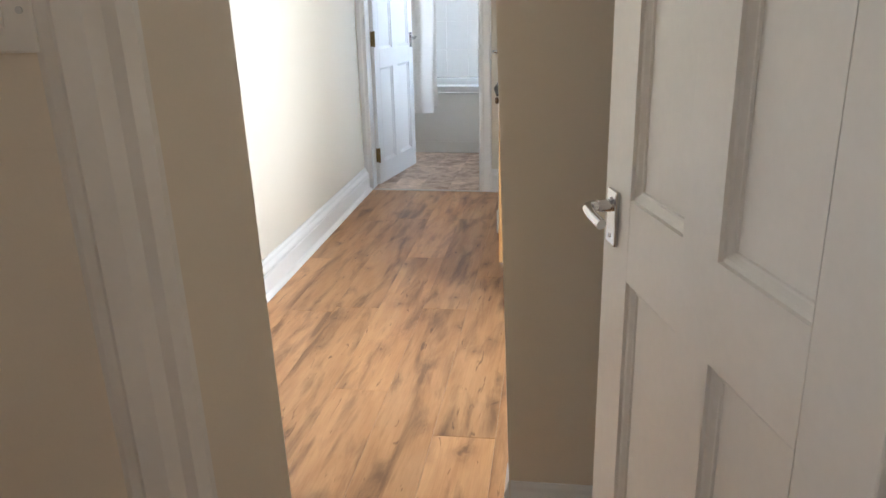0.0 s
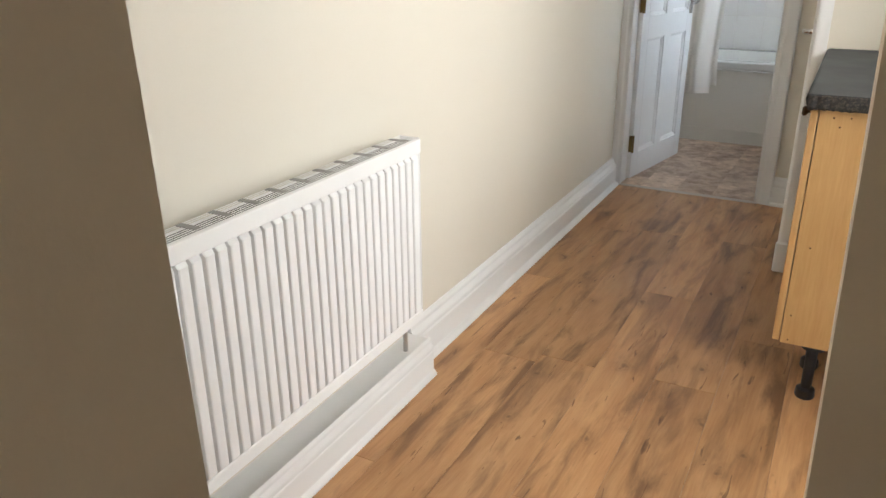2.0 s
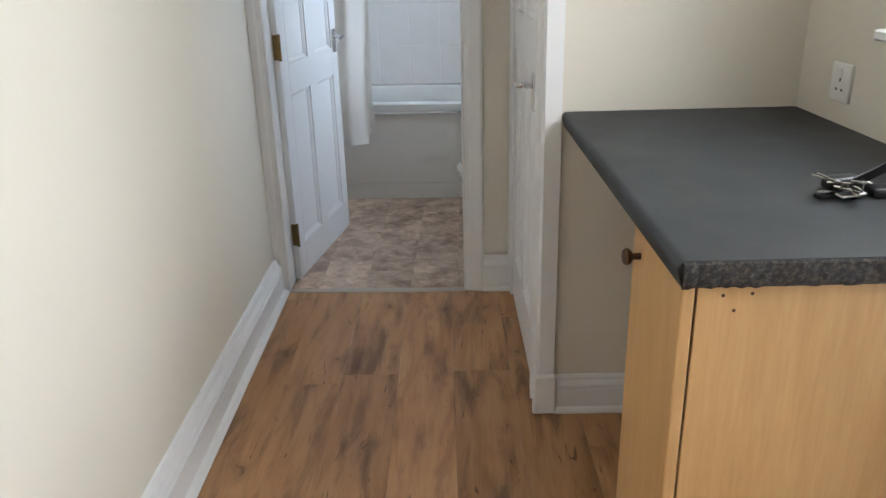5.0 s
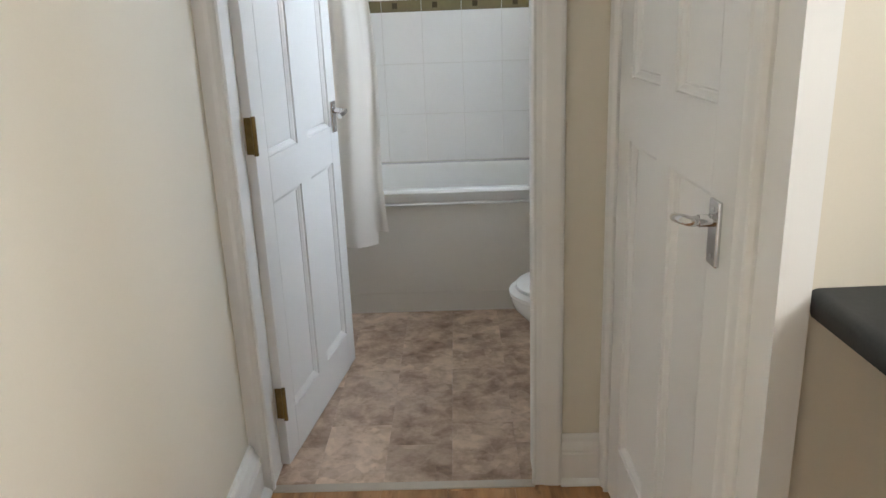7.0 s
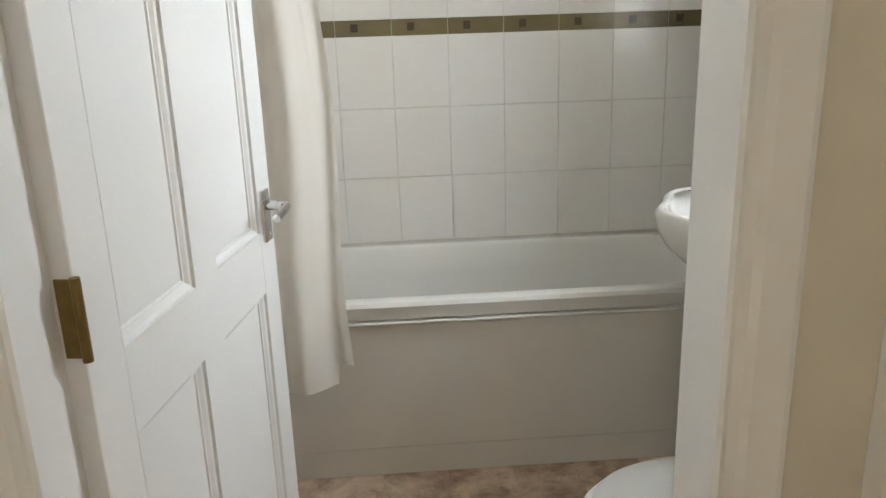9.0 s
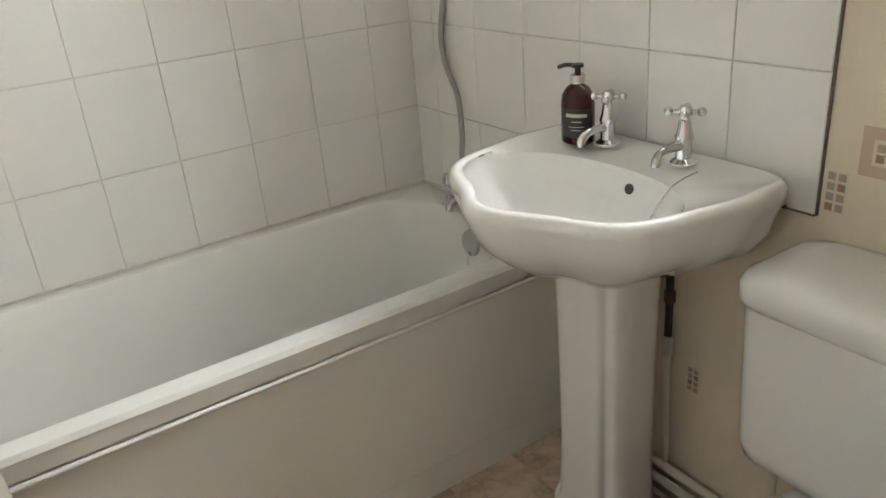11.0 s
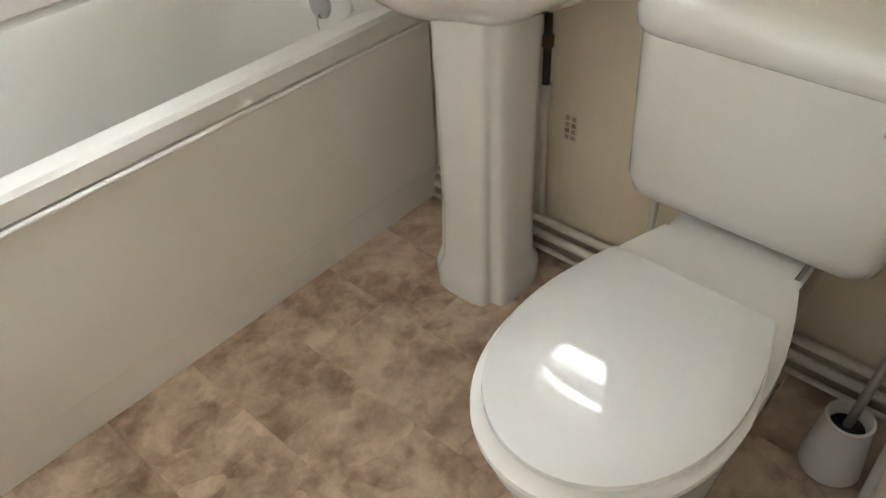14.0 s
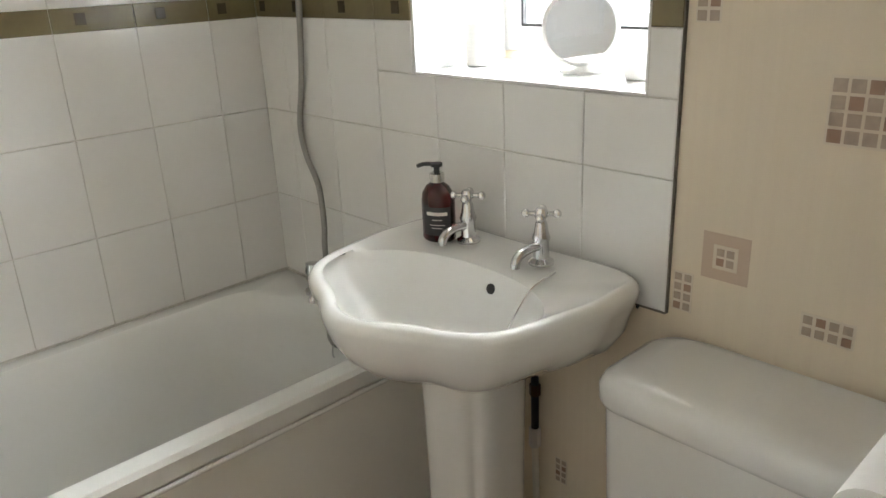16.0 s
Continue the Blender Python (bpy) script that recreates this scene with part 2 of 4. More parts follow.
PINK = surface("dusty_pink_print", (0.58, 0.44, 0.335), 0.05, 0.6)
MGREY = surface("grey_brown_print", (0.44, 0.345, 0.265), 0.2, 0.6, scale=50.0)
MRED = surface("terracotta_print", (0.35, 0.22, 0.155), 0.15, 0.6, scale=50.0)
MPALE = surface("pale_print", (0.70, 0.62, 0.51), 0.05, 0.6)
PLASTIC = surface("white_plastic", (0.80, 0.79, 0.77), 0.02, 0.35, relief=0.0)
def cloth(name, colour, through_share):
    m = surface(name, colour, 0.03, 0.8, scale=6.0, grain=300.0, relief=0.1)
    t = m.node_tree
    base, out = t.nodes["Principled BSDF"], t.nodes["Material Output"]
    thin = t.nodes.new("ShaderNodeBsdfTranslucent")
    thin.inputs[0].default_value = (*colour, 1)
    both = t.nodes.new("ShaderNodeMixShader")
    both.inputs[0].default_value = through_share
    t.links.new(base.outputs[0], both.inputs[1])
    t.links.new(thin.outputs[0], both.inputs[2])
    t.links.new(both.outputs[0], out.inputs["Surface"])
    return m


CURTAIN = cloth("cream_curtain_fabric", (0.90, 0.875, 0.835), 0.42)
TISSUE = surface("white_tissue", (0.90, 0.89, 0.86), 0.02, 0.9, grain=120.0, relief=0.15)
CARD = surface("brown_card", (0.26, 0.19, 0.13), 0.1, 0.9)
AMBER = surface("dark_red_bottle", (0.050, 0.005, 0.006), 0.1, 0.14, relief=0.0, coat=0.15)
LABELBLACK = surface("black_label", (0.012, 0.010, 0.011), 0.1, 0.4, relief=0.0)
INK = surface("pale_label_print", (0.62, 0.58, 0.54), 0.05, 0.5, relief=0.0)
BLUE = surface("blue_plastic", (0.02, 0.09, 0.42), 0.1, 0.4)
STEEL = surface("key_steel", (0.66, 0.64, 0.60), 0.1, 0.24, 1.0)
ALU = surface("threshold_strip_metal", (0.52, 0.47, 0.40), 0.1, 0.35, 0.9)
# shade gap round the skirting pipes, put into a drab colour with dirt patches
PIPEGAP = surface("dusty_bare_skirting", (0.46, 0.41, 0.34), 0.2, 0.8, scale=8.0, dirt=(0.2, 0.16, 0.12))
COPPER = surface("painted_pipe", (0.70, 0.67, 0.60), 0.08, 0.45)
GLASS = clear_glass()
MIRROR = surface("mirror_silver", (0.86, 0.87, 0.88), 0.0, 0.03, 1.0, relief=0.0)
OUTSIDE = glow("white_overcast_distance", (0.93, 0.97, 1.0), 1.6)
DARKSHELL = surface("house_outer_render", (0.55, 0.52, 0.47), 0.08, 0.8)

# ---- mesh helpers ----


def box(x0, y0, z0, x1, y1, z1, bevel=0.0, seg=1, bm=None):
    own = bmesh.new()
    bmesh.ops.create_cube(own, size=1.0)
    bmesh.ops.scale(own, vec=(abs(x1 - x0), abs(y1 - y0), abs(z1 - z0)), verts=own.verts)
    bmesh.ops.translate(own, vec=((x0 + x1) / 2, (y0 + y1) / 2, (z0 + z1) / 2), verts=own.verts)
    if bevel:
        bmesh.ops.bevel(own, geom=list(own.edges), offset=bevel, segments=seg, affect="EDGES", profile=0.5)
    return merge(bm, own)


def merge(bm, own):
    if bm is None:
        return own
    tmp = bpy.data.meshes.new("tmp")
    own.to_mesh(tmp)
    own.free()
    bm.from_mesh(tmp)
    bpy.data.meshes.remove(tmp)
    return bm


def loft(rings, cap=(True, True), closed=True, bm=None):
    own = bmesh.new()
    rows = [[own.verts.new(p) for p in ring] for ring in rings]
    n = len(rows[0])
    for a, b in zip(rows, rows[1:]):
        for i in range(n if closed else n - 1):
            j = (i + 1) % n
            own.faces.new((a[i], a[j], b[j], b[i]))
    if cap[0]:
        own.faces.new(list(reversed(rows[0])))
    if cap[1]:
        own.faces.new(rows[-1])
    bmesh.ops.recalc_face_normals(own, faces=own.faces)
    return merge(bm, own)


def lathe(profile, cx, cy, n=32, bm=None, cap=(True, True), sx=1.0, sy=1.0):
    rings = [[(cx + sx * r * math.cos(2 * math.pi * i / n), cy + sy * r * math.sin(2 * math.pi * i / n), z) for i in range(n)] for r, z in profile]
    return loft(rings, cap, True, bm)


def tube(points, r, n=10, bm=None, smooth_steps=6):
    """A round tube along a smooth line through the points."""
    pts = [Vector(p) for p in points]
    line = []
    for i in range(len(pts) - 1):
        p0, p1, p2, p3 = pts[max(i - 1, 0)], pts[i], pts[i + 1], pts[min(i + 2, len(pts) - 1)]
        for k in range(smooth_steps):
            u = k / smooth_steps
            line.append(0.5 * ((2 * p1) + (p2 - p0) * u + (2 * p0 - 5 * p1 + 4 * p2 - p3) * u * u + (3 * p1 - p0 - 3 * p2 + p3) * u ** 3))
    line.append(pts[-1])
    rings, side = [], None
    for i, p in enumerate(line):
        d = (line[min(i + 1, len(line) - 1)] - line[max(i - 1, 0)]).normalized()
        if side is None:
            side = d.orthogonal().normalized()
        side = (side - d * side.dot(d)).normalized()
        up = d.cross(side)
        rr = r[min(i, len(r) - 1)] if isinstance(r, list) else r
        rings.append([tuple(p + rr * (math.cos(2 * math.pi * k / n) * side + math.sin(2 * math.pi * k / n) * up)) for k in range(n)])
    return loft(rings, (True, True), True, bm)


def rounded(x0, y0, x1, y1, r, z, k=6):
    out = []
    for cx, cy, a0 in ((x1 - r, y1 - r, 0), (x0 + r, y1 - r, 90), (x0 + r, y0 + r, 180), (x1 - r, y0 + r, 270)):
        for i in range(k + 1):
            a = radians(a0 + 90 * i / k)
            out.append((cx + r * math.cos(a), cy + r * math.sin(a), z))
    return out


def mesh_of(name, bm, material, smooth=False):
    me = bpy.data.meshes.new(name)
    bm.to_mesh(me)
    bm.free()
    me.materials.append(material)
    if smooth:
        for p in me.polygons:
            p.use_smooth = True
        me.set_sharp_from_angle(angle=radians(40))
    return me


def thing(name, bm=None, material=None, label="", category="", group="", kind="", at=None, smooth=False):
    ob = new(name, mesh_of(name, bm, material, smooth) if bm else None)
    if at:
        ob.matrix_basis = at
    return tagged(ob, label, category, group, kind)


def part(name, bm, material, parent, label="", smooth=False):
    ob = new(name, mesh_of(name, bm, material, smooth))
    ob.parent = parent
    return tagged(ob, label)


def structure(name, bm, material, label, smooth=False):
    return thing(name, bm, material, label, name.split("_")[0], "", "structure", smooth=smooth)


def boxes(*rows):
    bm = bmesh.new()
    for r in rows:
        box(*r, bm=bm)
    return bm


# ---- large structure ----
H = 2.42
LEFT, RIGHT, SILLWALL = -1.074, 0.543, 4.402   # kitchen: long wall, window wall, wall behind the worktop
CORR = -0.102                               # corridor wall beside the pier
BATHWALL, BATHIN = 5.325, 5.430             # partition between corridor and bathroom
BX0, BX1, BY1 = -1.27, 0.450, 7.230         # bathroom
DOOR_L, DOOR_R = -1.022, -0.296             # bathroom doorway
structure("wall_left", boxes((LEFT - 0.15, 1.455, 0, LEFT, BATHWALL + 0.03, H)), CREAM, "cream painted long kitchen wall")
LEAN = ((0.0, -0.238), (H, -0.289))             # the old wall end leans
structure("wall_lobby_left", loft([[(LEFT - 0.15, 1.225, z), (e, 1.225, z), (e, 1.455, z), (LEFT - 0.15, 1.455, z)] for z, e in LEAN]), LOBBYSHADE, "wall beside the kitchen opening, tinted for warm shade")
LEAN_RIGHT = ((0.0, 0.080), (H, 0.014))
structure("wall_lobby_right", loft([[(e, 1.965, z), (0.70, 1.965, z), (0.70, 2.08, z), (e, 2.08, z)] for z, e in LEAN_RIGHT]), LOBBYSHADE, "wall end beside the kitchen opening, tinted for warm shade")
structure("wall_window", boxes((RIGHT, 2.08, 0, 0.73, 2.42, 2.1), (RIGHT, 3.10, 0, 0.73, 4.62, 1.12), (RIGHT, 2.08, 2.1, 0.73, 4.62, H), (RIGHT, 3.10, 1.12, 0.73, 3.46, 2.1), (RIGHT, 3.98, 1.12, 0.73, 4.62, 2.1)), CREAM, "cream painted kitchen wall with the window and glazed door")
structure("wall_worktop", boxes((-0.063, SILLWALL, 0, RIGHT, 4.50, H)), CREAM, "cream painted wall behind the worktop")
structure("wall_corridor", boxes((CORR, 4.50, 2.05, 0.05, 5.26, H), (CORR, 5.26, 0, 0.05, BATHWALL - 0.005, H), (0.03, 4.50, 0, 0.05, 5.26, 2.05)), CREAM, "cream painted corridor wall round the closed door")
structure("wall_bathroom_door", boxes((LEFT - 0.15, BATHWALL, 0, DOOR_L - 0.03, BATHIN, H), (DOOR_R + 0.03, BATHWALL, 0, 0.66, BATHIN, H), (DOOR_L - 0.03, BATHWALL, 2.02, DOOR_R + 0.03, BATHIN, H)), CREAM, "cream painted partition round the bathroom doorway")
structure("wall_lobby_back", boxes((-1.15, -0.75, 0, 0.85, -0.63, H)), LOBBYSHADE, "lobby back wall in shade-tinted paint")
# the gap in this unseen wall is made up to let the lobby fill in
structure("wall_lobby_side", boxes((-1.15, -0.63, 0, -1.0, -0.6, H), (-1.15, 0.08, 0, -1.0, 1.225, H), (-1.15, -0.6, 0, -1.0, 0.08, 1.0), (-1.15, -0.6, 2.0, -1.0, 0.08, H)), LOBBYSHADE, "unseen lobby side wall with an added opening, shade-tinted paint")
structure("wall_lobby_door", boxes((0.455, -0.63, 0, 0.575, 0.99, H), (0.455, 1.77, 0, 0.575, 1.965, H), (0.455, 0.99, 2.03, 0.575, 1.77, H), (0.75, -0.63, 0, 0.85, 1.965, H)), LOBBYSHADE, "shade-tinted lobby wall round the open door")
structure("wall_bath_back", boxes((BX0 - 0.12, BY1, 0, 0.70, BY1 + 0.15, H)), GROUT, "grouted wall behind the bath tiles")
structure("wall_bath_left", boxes((BX0 - 0.12, BATHIN, 0, BX0, BY1, H)), PAPER, "papered bathroom end wall")
WY0, WY1, WZ0, WZ1 = 6.046, 6.608, 1.154, 1.95
structure("wall_bath_window", boxes((BX1, BATHIN, 0, 0.80, WY0, H), (BX1, WY1, 0, 0.80, BY1, H), (BX1, WY0, 0, 0.80, WY1, WZ0), (BX1, WY0, WZ1, 0.80, WY1, H)), PAPER, "cream wallpapered bathroom wall with the window")
structure("wall_bath_near", boxes((BX0, BATHIN, 0, DOOR_L - 0.03, BATHIN + 0.004, H), (DOOR_R + 0.03, BATHIN, 0, BX1, BATHIN + 0.004, H)), PAPER, "papered inner face of the bathroom partition")
structure("ceiling", boxes((-1.4, -0.75, H, 0.85, 7.4, H + 0.1)), CEIL, "white painted ceiling")
structure("ground_slab", boxes((-1.4, -0.75, -0.1, 0.85, 7.4, -0.014)), DARKSHELL, "concrete slab under the floor")
floor = structure("floor", boxes((-1.078, -0.63, -0.0135, 0.543, 5.318, -0.009)), BLACK, "dark underlay below the oak laminate")
bath_floor = structure("floor_bathroom", boxes((BX0, 5.335, -0.0135, BX1, BY1, -0.009)), GROUT, "backing below the stone print vinyl")
structure("trim_threshold", box(DOOR_L, 5.300, -0.008, DOOR_R, 5.334, 0.004, 0.002), ALU, "worn metal threshold strip in the doorway")


def skirting(name, axis, fixed, a, b, out, h=0.155, mat=GLOSS, foot=True, thick=1.0):
    """A moulded skirting board: plain face, ogee top and quarter-round at the foot. out: +1 or -1, the way it faces."""
    prof = [(0.0, 0.0), (0.016, 0.0), (0.016, h * 0.62), (0.013, h * 0.66), (0.0155, h * 0.70), (0.0145, h * 0.76), (0.008, h * 0.86), (0.0075, h * 0.93), (0.004, h), (0.0, h)]
    if foot:
        prof = [(0.0, 0.0), (0.028, 0.0), (0.027, 0.006), (0.022, 0.014), (0.016, 0.018)] + prof[2:]
    prof = [(d * thick, z) for d, z in prof]
    rings = []
    for s in (a, b):
        rings.append([(fixed + out * d, s, z) if axis == "y" else (s, fixed + out * d, z) for d, z in prof])
    return structure(name, loft(rings), mat, "white glossed skirting board")


skirting("baseboard_left", "y", LEFT, 3.03, 5.305, 1, 0.15, thick=1.85)
skirting("baseboard_worktop", "x", SILLWALL, -0.06, RIGHT, -1, 0.12)
skirting("baseboard_window", "y", RIGHT, 3.12, 4.37, -1, 0.13)
skirting("baseboard_corridor_end", "x", BATHWALL, -0.225, CORR - 0.004, -1, 0.15)
skirting("baseboard_pillar", "x", 1.965, 0.080, 0.455, -1, 0.15)
skirting("baseboard_pillar_end", "y", 0.080, 1.965, 2.08, -1, 0.15)
skirting("baseboard_lobby_left", "x", 1.225, -1.0, -0.38, -1, 0.15)
skirting("baseboard_lobby_door", "y", 0.455, 1.80, 1.94, -1, 0.15)
# its drab colour carries the shade behind the pipes
skirting("baseboard_bath", "y", BX1, BATHIN + 0.02, 6.60, -1, 0.066, PIPEGAP, False)
skirting("baseboard_bath_near", "x", BATHIN + 0.004, -0.20, BX1 - 0.02, 1, 0.10, OLDGLOSS, False)
# boxed-out skirting under the radiator
skirting("baseboard_boxed", "y", -0.995, 1.43, 3.03, 1, 0.128)
structure("trim_pipe_boxing", box(LEFT, 1.43, 0.0, -0.9955, 3.029, 0.122), GLOSS, "white painted pipe boxing below the radiator")


def architrave(name, axis, fixed, a, b, h, out, w=0.065, mat=GLOSS):
    """Door surround: two moulded uprights and a head, on the wall plane."""
    def strip(s0, s1, z0, z1, lying, flip):
        prof = [(0.0, 0.0), (0.0, 0.012), (0.06, 0.016), (0.14, 0.013), (0.30, 0.013), (0.42, 0.017), (0.86, 0.020), (0.95, 0.018), (1.0, 0.010), (1.0, 0.0)]
        rings = []
        for e in (0, 1):
            ring = []
            for u, d in prof:
                u = 1 - u if flip else u
                s = s0 + (s1 - s0) * (e if lying else u)
                z = z0 + (z1 - z0) * (u if lying else e)
                ring.append((fixed + out * d, s, z) if axis == "y" else (s, fixed + out * d, z))
            rings.append(ring)
        return loft(rings)
    root = thing(name, None, None, "white glossed moulded door surround", "trim", "", "structure")
    part("architrave_upright", strip(a - w, a, 0, h, False, True), mat, root)
    part("architrave_upright", strip(b, b + w, 0, h, False, False), mat, root)
    part("architrave_head", strip(a - w, b + w, h, h + w, True, False), mat, root)
    return root


def lining(name, axis, a, b, d0, d1, h, mat=GLOSS, t=0.03):
    if axis == "x":
        rows = [(a - t, d0, 0, a, d1, h), (b, d0, 0, b + t, d1, h), (a - t, d0, h, b + t, d1, h + t * 0.6)]
    else:
        rows = [(d0, a - t, 0, d1, a, h), (d0, b, 0, d1, b + t, h), (d0, a - t, h, d1, b + t, h + t * 0.6)]
    return structure(name, boxes(*rows), mat, "white glossed door lining")


lining("trim_bathroom_lining", "x", DOOR_L, DOOR_R, BATHWALL - 0.002, BATHIN + 0.006, 2.0)
architrave("trim_bathroom_architrave", "x", BATHWALL - 0.002, DOOR_L + 0.006, DOOR_R - 0.006, 2.0, -1, 0.08)
architrave("trim_corridor_architrave", "y", CORR, 4.52, 5.24, 2.02, -1, 0.06)
structure("trim_pier", boxes((CORR - 0.004, 4.39, 0, -0.062, 4.4615, H)), GLOSS, "white glossed corner post of the door frame")
structure("trim_pier_block", box(CORR - 0.022, 4.372, 0, -0.056, 4.39, 0.13, 0.006), GLOSS, "white plinth block at the foot of the corner post")
lining("trim_lobby_lining", "y", 1.02, 1.74, 0.453, 0.577, 2.0)
architrave("trim_lobby_architrave", "y", 0.453, 1.028, 1.732, 2.0, -1, 0.065, OLDGLOSS)
# painted surround on the lobby side of the kitchen opening
structure("trim_opening", loft([[(e - u * 1.1, 1.225 - d, z) for u, d in ((0, 0), (0, 0.012), (0.012, 0.02), (0.03, 0.014), (0.045, 0.022), (0.075, 0.022), (0.085, 0.012), (0.10, 0.008), (0.112, 0))] for z, e in LEAN]), OLDGLOSS, "aged white moulded upright beside the opening")

# kitchen window and bathroom window


def window(name, x0, x1, y0, y1, z0, z1, bars, label):
    root = thing(name, None, None, label, "window", "", "structure")
    f = 0.055
    fr = boxes((x0, y0, z0, x1, y0 + f, z1), (x0, y1 - f, z0, x1, y1, z1), (x0, y0 + f, z0, x1, y1 - f, z0 + f), (x0, y0 + f, z1 - f, x1, y1 - f, z1))
    for (by, bz) in bars:
        if by:
            box(x0, by - 0.03, z0 + f, x1, by + 0.03, z1 - f, bm=fr)
        if bz:
            box(x0, y0 + f, bz - 0.03, x1, y1 - f, bz + 0.03, bm=fr)
    part("window_frame", fr, PLASTIC, root)
    seal = boxes((x0 - 0.002, y0 + f, z0 + f, x0 + 0.01, y0 + f + 0.006, z1 - f), (x0 - 0.002, y1 - f - 0.006, z0 + f, x0 + 0.01, y1 - f, z1 - f), (x0 - 0.002, y0 + f + 0.006, z0 + f, x0 + 0.01, y1 - f - 0.006, z0 + f + 0.006))
    part("seal", seal, BLACK, root, "black rubber seal")
    pane = part("pane", boxes((x0 + 0.02, y0 + f, z0 + f, x0 + 0.026, y1 - f, z1 - f)), GLASS, root)
    pane.visible_shadow = False
    return root


window("window_1", 0.66, 0.72, 3.46, 3.98, 1.12, 2.1, [], "white plastic kitchen window above the worktop")
window("door_back", 0.66, 0.72, 2.42, 3.10, 0.0, 2.1, [(None, 0.80)], "white plastic glazed door to the outside")
structure("window_board", box(0.50, 3.41, 1.10, 0.66, 4.02, 1.122, 0.004), GLOSS, "white painted kitchen window board")
window("window_2", 0.73, 0.79, WY0, WY1, WZ0 + 0.02, WZ1, [(None, 1.735)], "white plastic bathroom window with clear panes")
structure("backdrop_side", boxes((3.2, -2.0, -1.0, 3.25, 12.0, 6.0)), OUTSIDE, "white overcast distance outside the windows")
# glowing sheet added behind the made-up lobby opening
structure("backdrop_front", boxes((-3.6, -3.0, -1.0, -3.55, 3.0, 5.0)), OUTSIDE, "added white backdrop outside the unseen lobby opening")

# ---- doors ----


def handle(parent, x, y, z, out, to, mat=CHROME, ph=0.052):
    """A lever on a plate: out is the face's way along y, to the way the lever points along x."""
    plate = part("handle_plate", box(x - 0.02, min(y, y + out * 0.008), z - ph, x + 0.02, max(y, y + out * 0.008), z + ph, 0.003, 2), mat, parent, "polished chrome lever handle plate")
    for dz in (0.015 - ph, ph - 0.015):
        part("screw", lathe([(0.004, 0), (0.004, 0.0015)], 0, 0, 8), SATIN, plate).matrix_basis = pose(x, y + out * 0.008, z + dz, -90 * out)
    rose = tube([(x, y + out * 0.007, z + 0.02), (x, y + out * 0.03, z + 0.02)], 0.010, 12)
    tube([(x, y + out * 0.028, z + 0.02), (x, y + out * 0.042, z + 0.02), (x + to * 0.013, y + out * 0.050, z + 0.02), (x + to * 0.040, y + out * 0.050, z + 0.015), (x + to * 0.066, y + out * 0.045, z + 0.009)], 0.0085, 10, rose)
    part("lever", rose, mat, plate, "", True)


def door(name, w, h, lock0, lock1, mat, label, at, s=0.10, m=0.085, bot=0.19):
    """Four-panel door, hinge edge at x=0, leaf centred on y=0."""
    root = thing(name, None, None, label, "door", "", "structure", at)
    t, top = 0.0185, 0.11
    part("stile", box(0, -t, 0.006, s, t, h, 0.0015), mat, root)
    part("stile", box(w - s, -t, 0.006, w, t, h, 0.0015), mat, root)
    for z0, z1 in ((0.006, bot), (lock0, lock1), (h - top, h)):
        part("rail", box(s, -t, z0, w - s, t, z1), mat, root)
    mid = w / 2
    for z0, z1 in ((bot, lock0), (lock1, h - top)):
        part("muntin", box(mid - m / 2, -t, z0, mid + m / 2, t, z1), mat, root)
        for x0, x1 in ((s, mid - m / 2), (mid + m / 2, w - s)):
            bm = bmesh.new()
            for face in (-1, 1):
                def ring(i, d):
                    return [(x0 + i, face * d, z0 + i), (x1 - i, face * d, z0 + i), (x1 - i, face * d, z1 - i), (x0 + i, face * d, z1 - i)]
                loft([ring(0.0, t), ring(0.0015, t - 0.005), ring(0.007, t - 0.0065), ring(0.013, t - 0.011), ring(0.016, t - 0.0115), ring(0.0175, t - 0.0145), ring(0.020, t - 0.0145)], (False, True), bm=bm)
            part("panel", bm, mat, root)
    return root


BATH_DOOR_TURN = 81.6
bd = door("door_bathroom", 0.71, 1.98, 0.775, 0.895, GLOSS, "open white four-panel door into the bathroom", pose(DOOR_L + 0.008, BATHIN - 0.008, 0.006, 0, 0, BATH_DOOR_TURN), 0.082, 0.09, 0.145)
handle(bd, 0.662, -0.0185, 0.925, -1, -1)
handle(bd, 0.662, 0.0185, 0.925, 1, -1)
for hz in (0.205, 0.965, 1.74):
    hinge = part("hinge", boxes((-0.003, -0.0185, hz - 0.047, 0.0, 0.003, hz + 0.047)), BRASS, bd, "tarnished brass butt hinge")
    part("hinge_pin", tube([(-0.004, -0.023, hz - 0.05), (-0.004, -0.023, hz + 0.05)], 0.006, 10), BRASS, hinge)
cd = door("door_corridor", 0.70, 2.0, 0.965, 1.10, GLOSS, "closed white four-panel door with a lever handle", pose(CORR + 0.012, 5.235, 0.006, 0, 0, -90))
handle(cd, 0.635, -0.0185, 0.91, -1, -1)
ld = door("door_lobby", 0.69, 1.99, 0.782, 0.912, OLDGLOSS, "aged white four-panel door standing ajar", pose(0.443, 1.04, 0.006, 0, 0, 105.0), 0.112, 0.095)
handle(ld, 0.64, 0.0185, 0.87, 1, -1, ph=0.045)

# ---- kitchen things ----


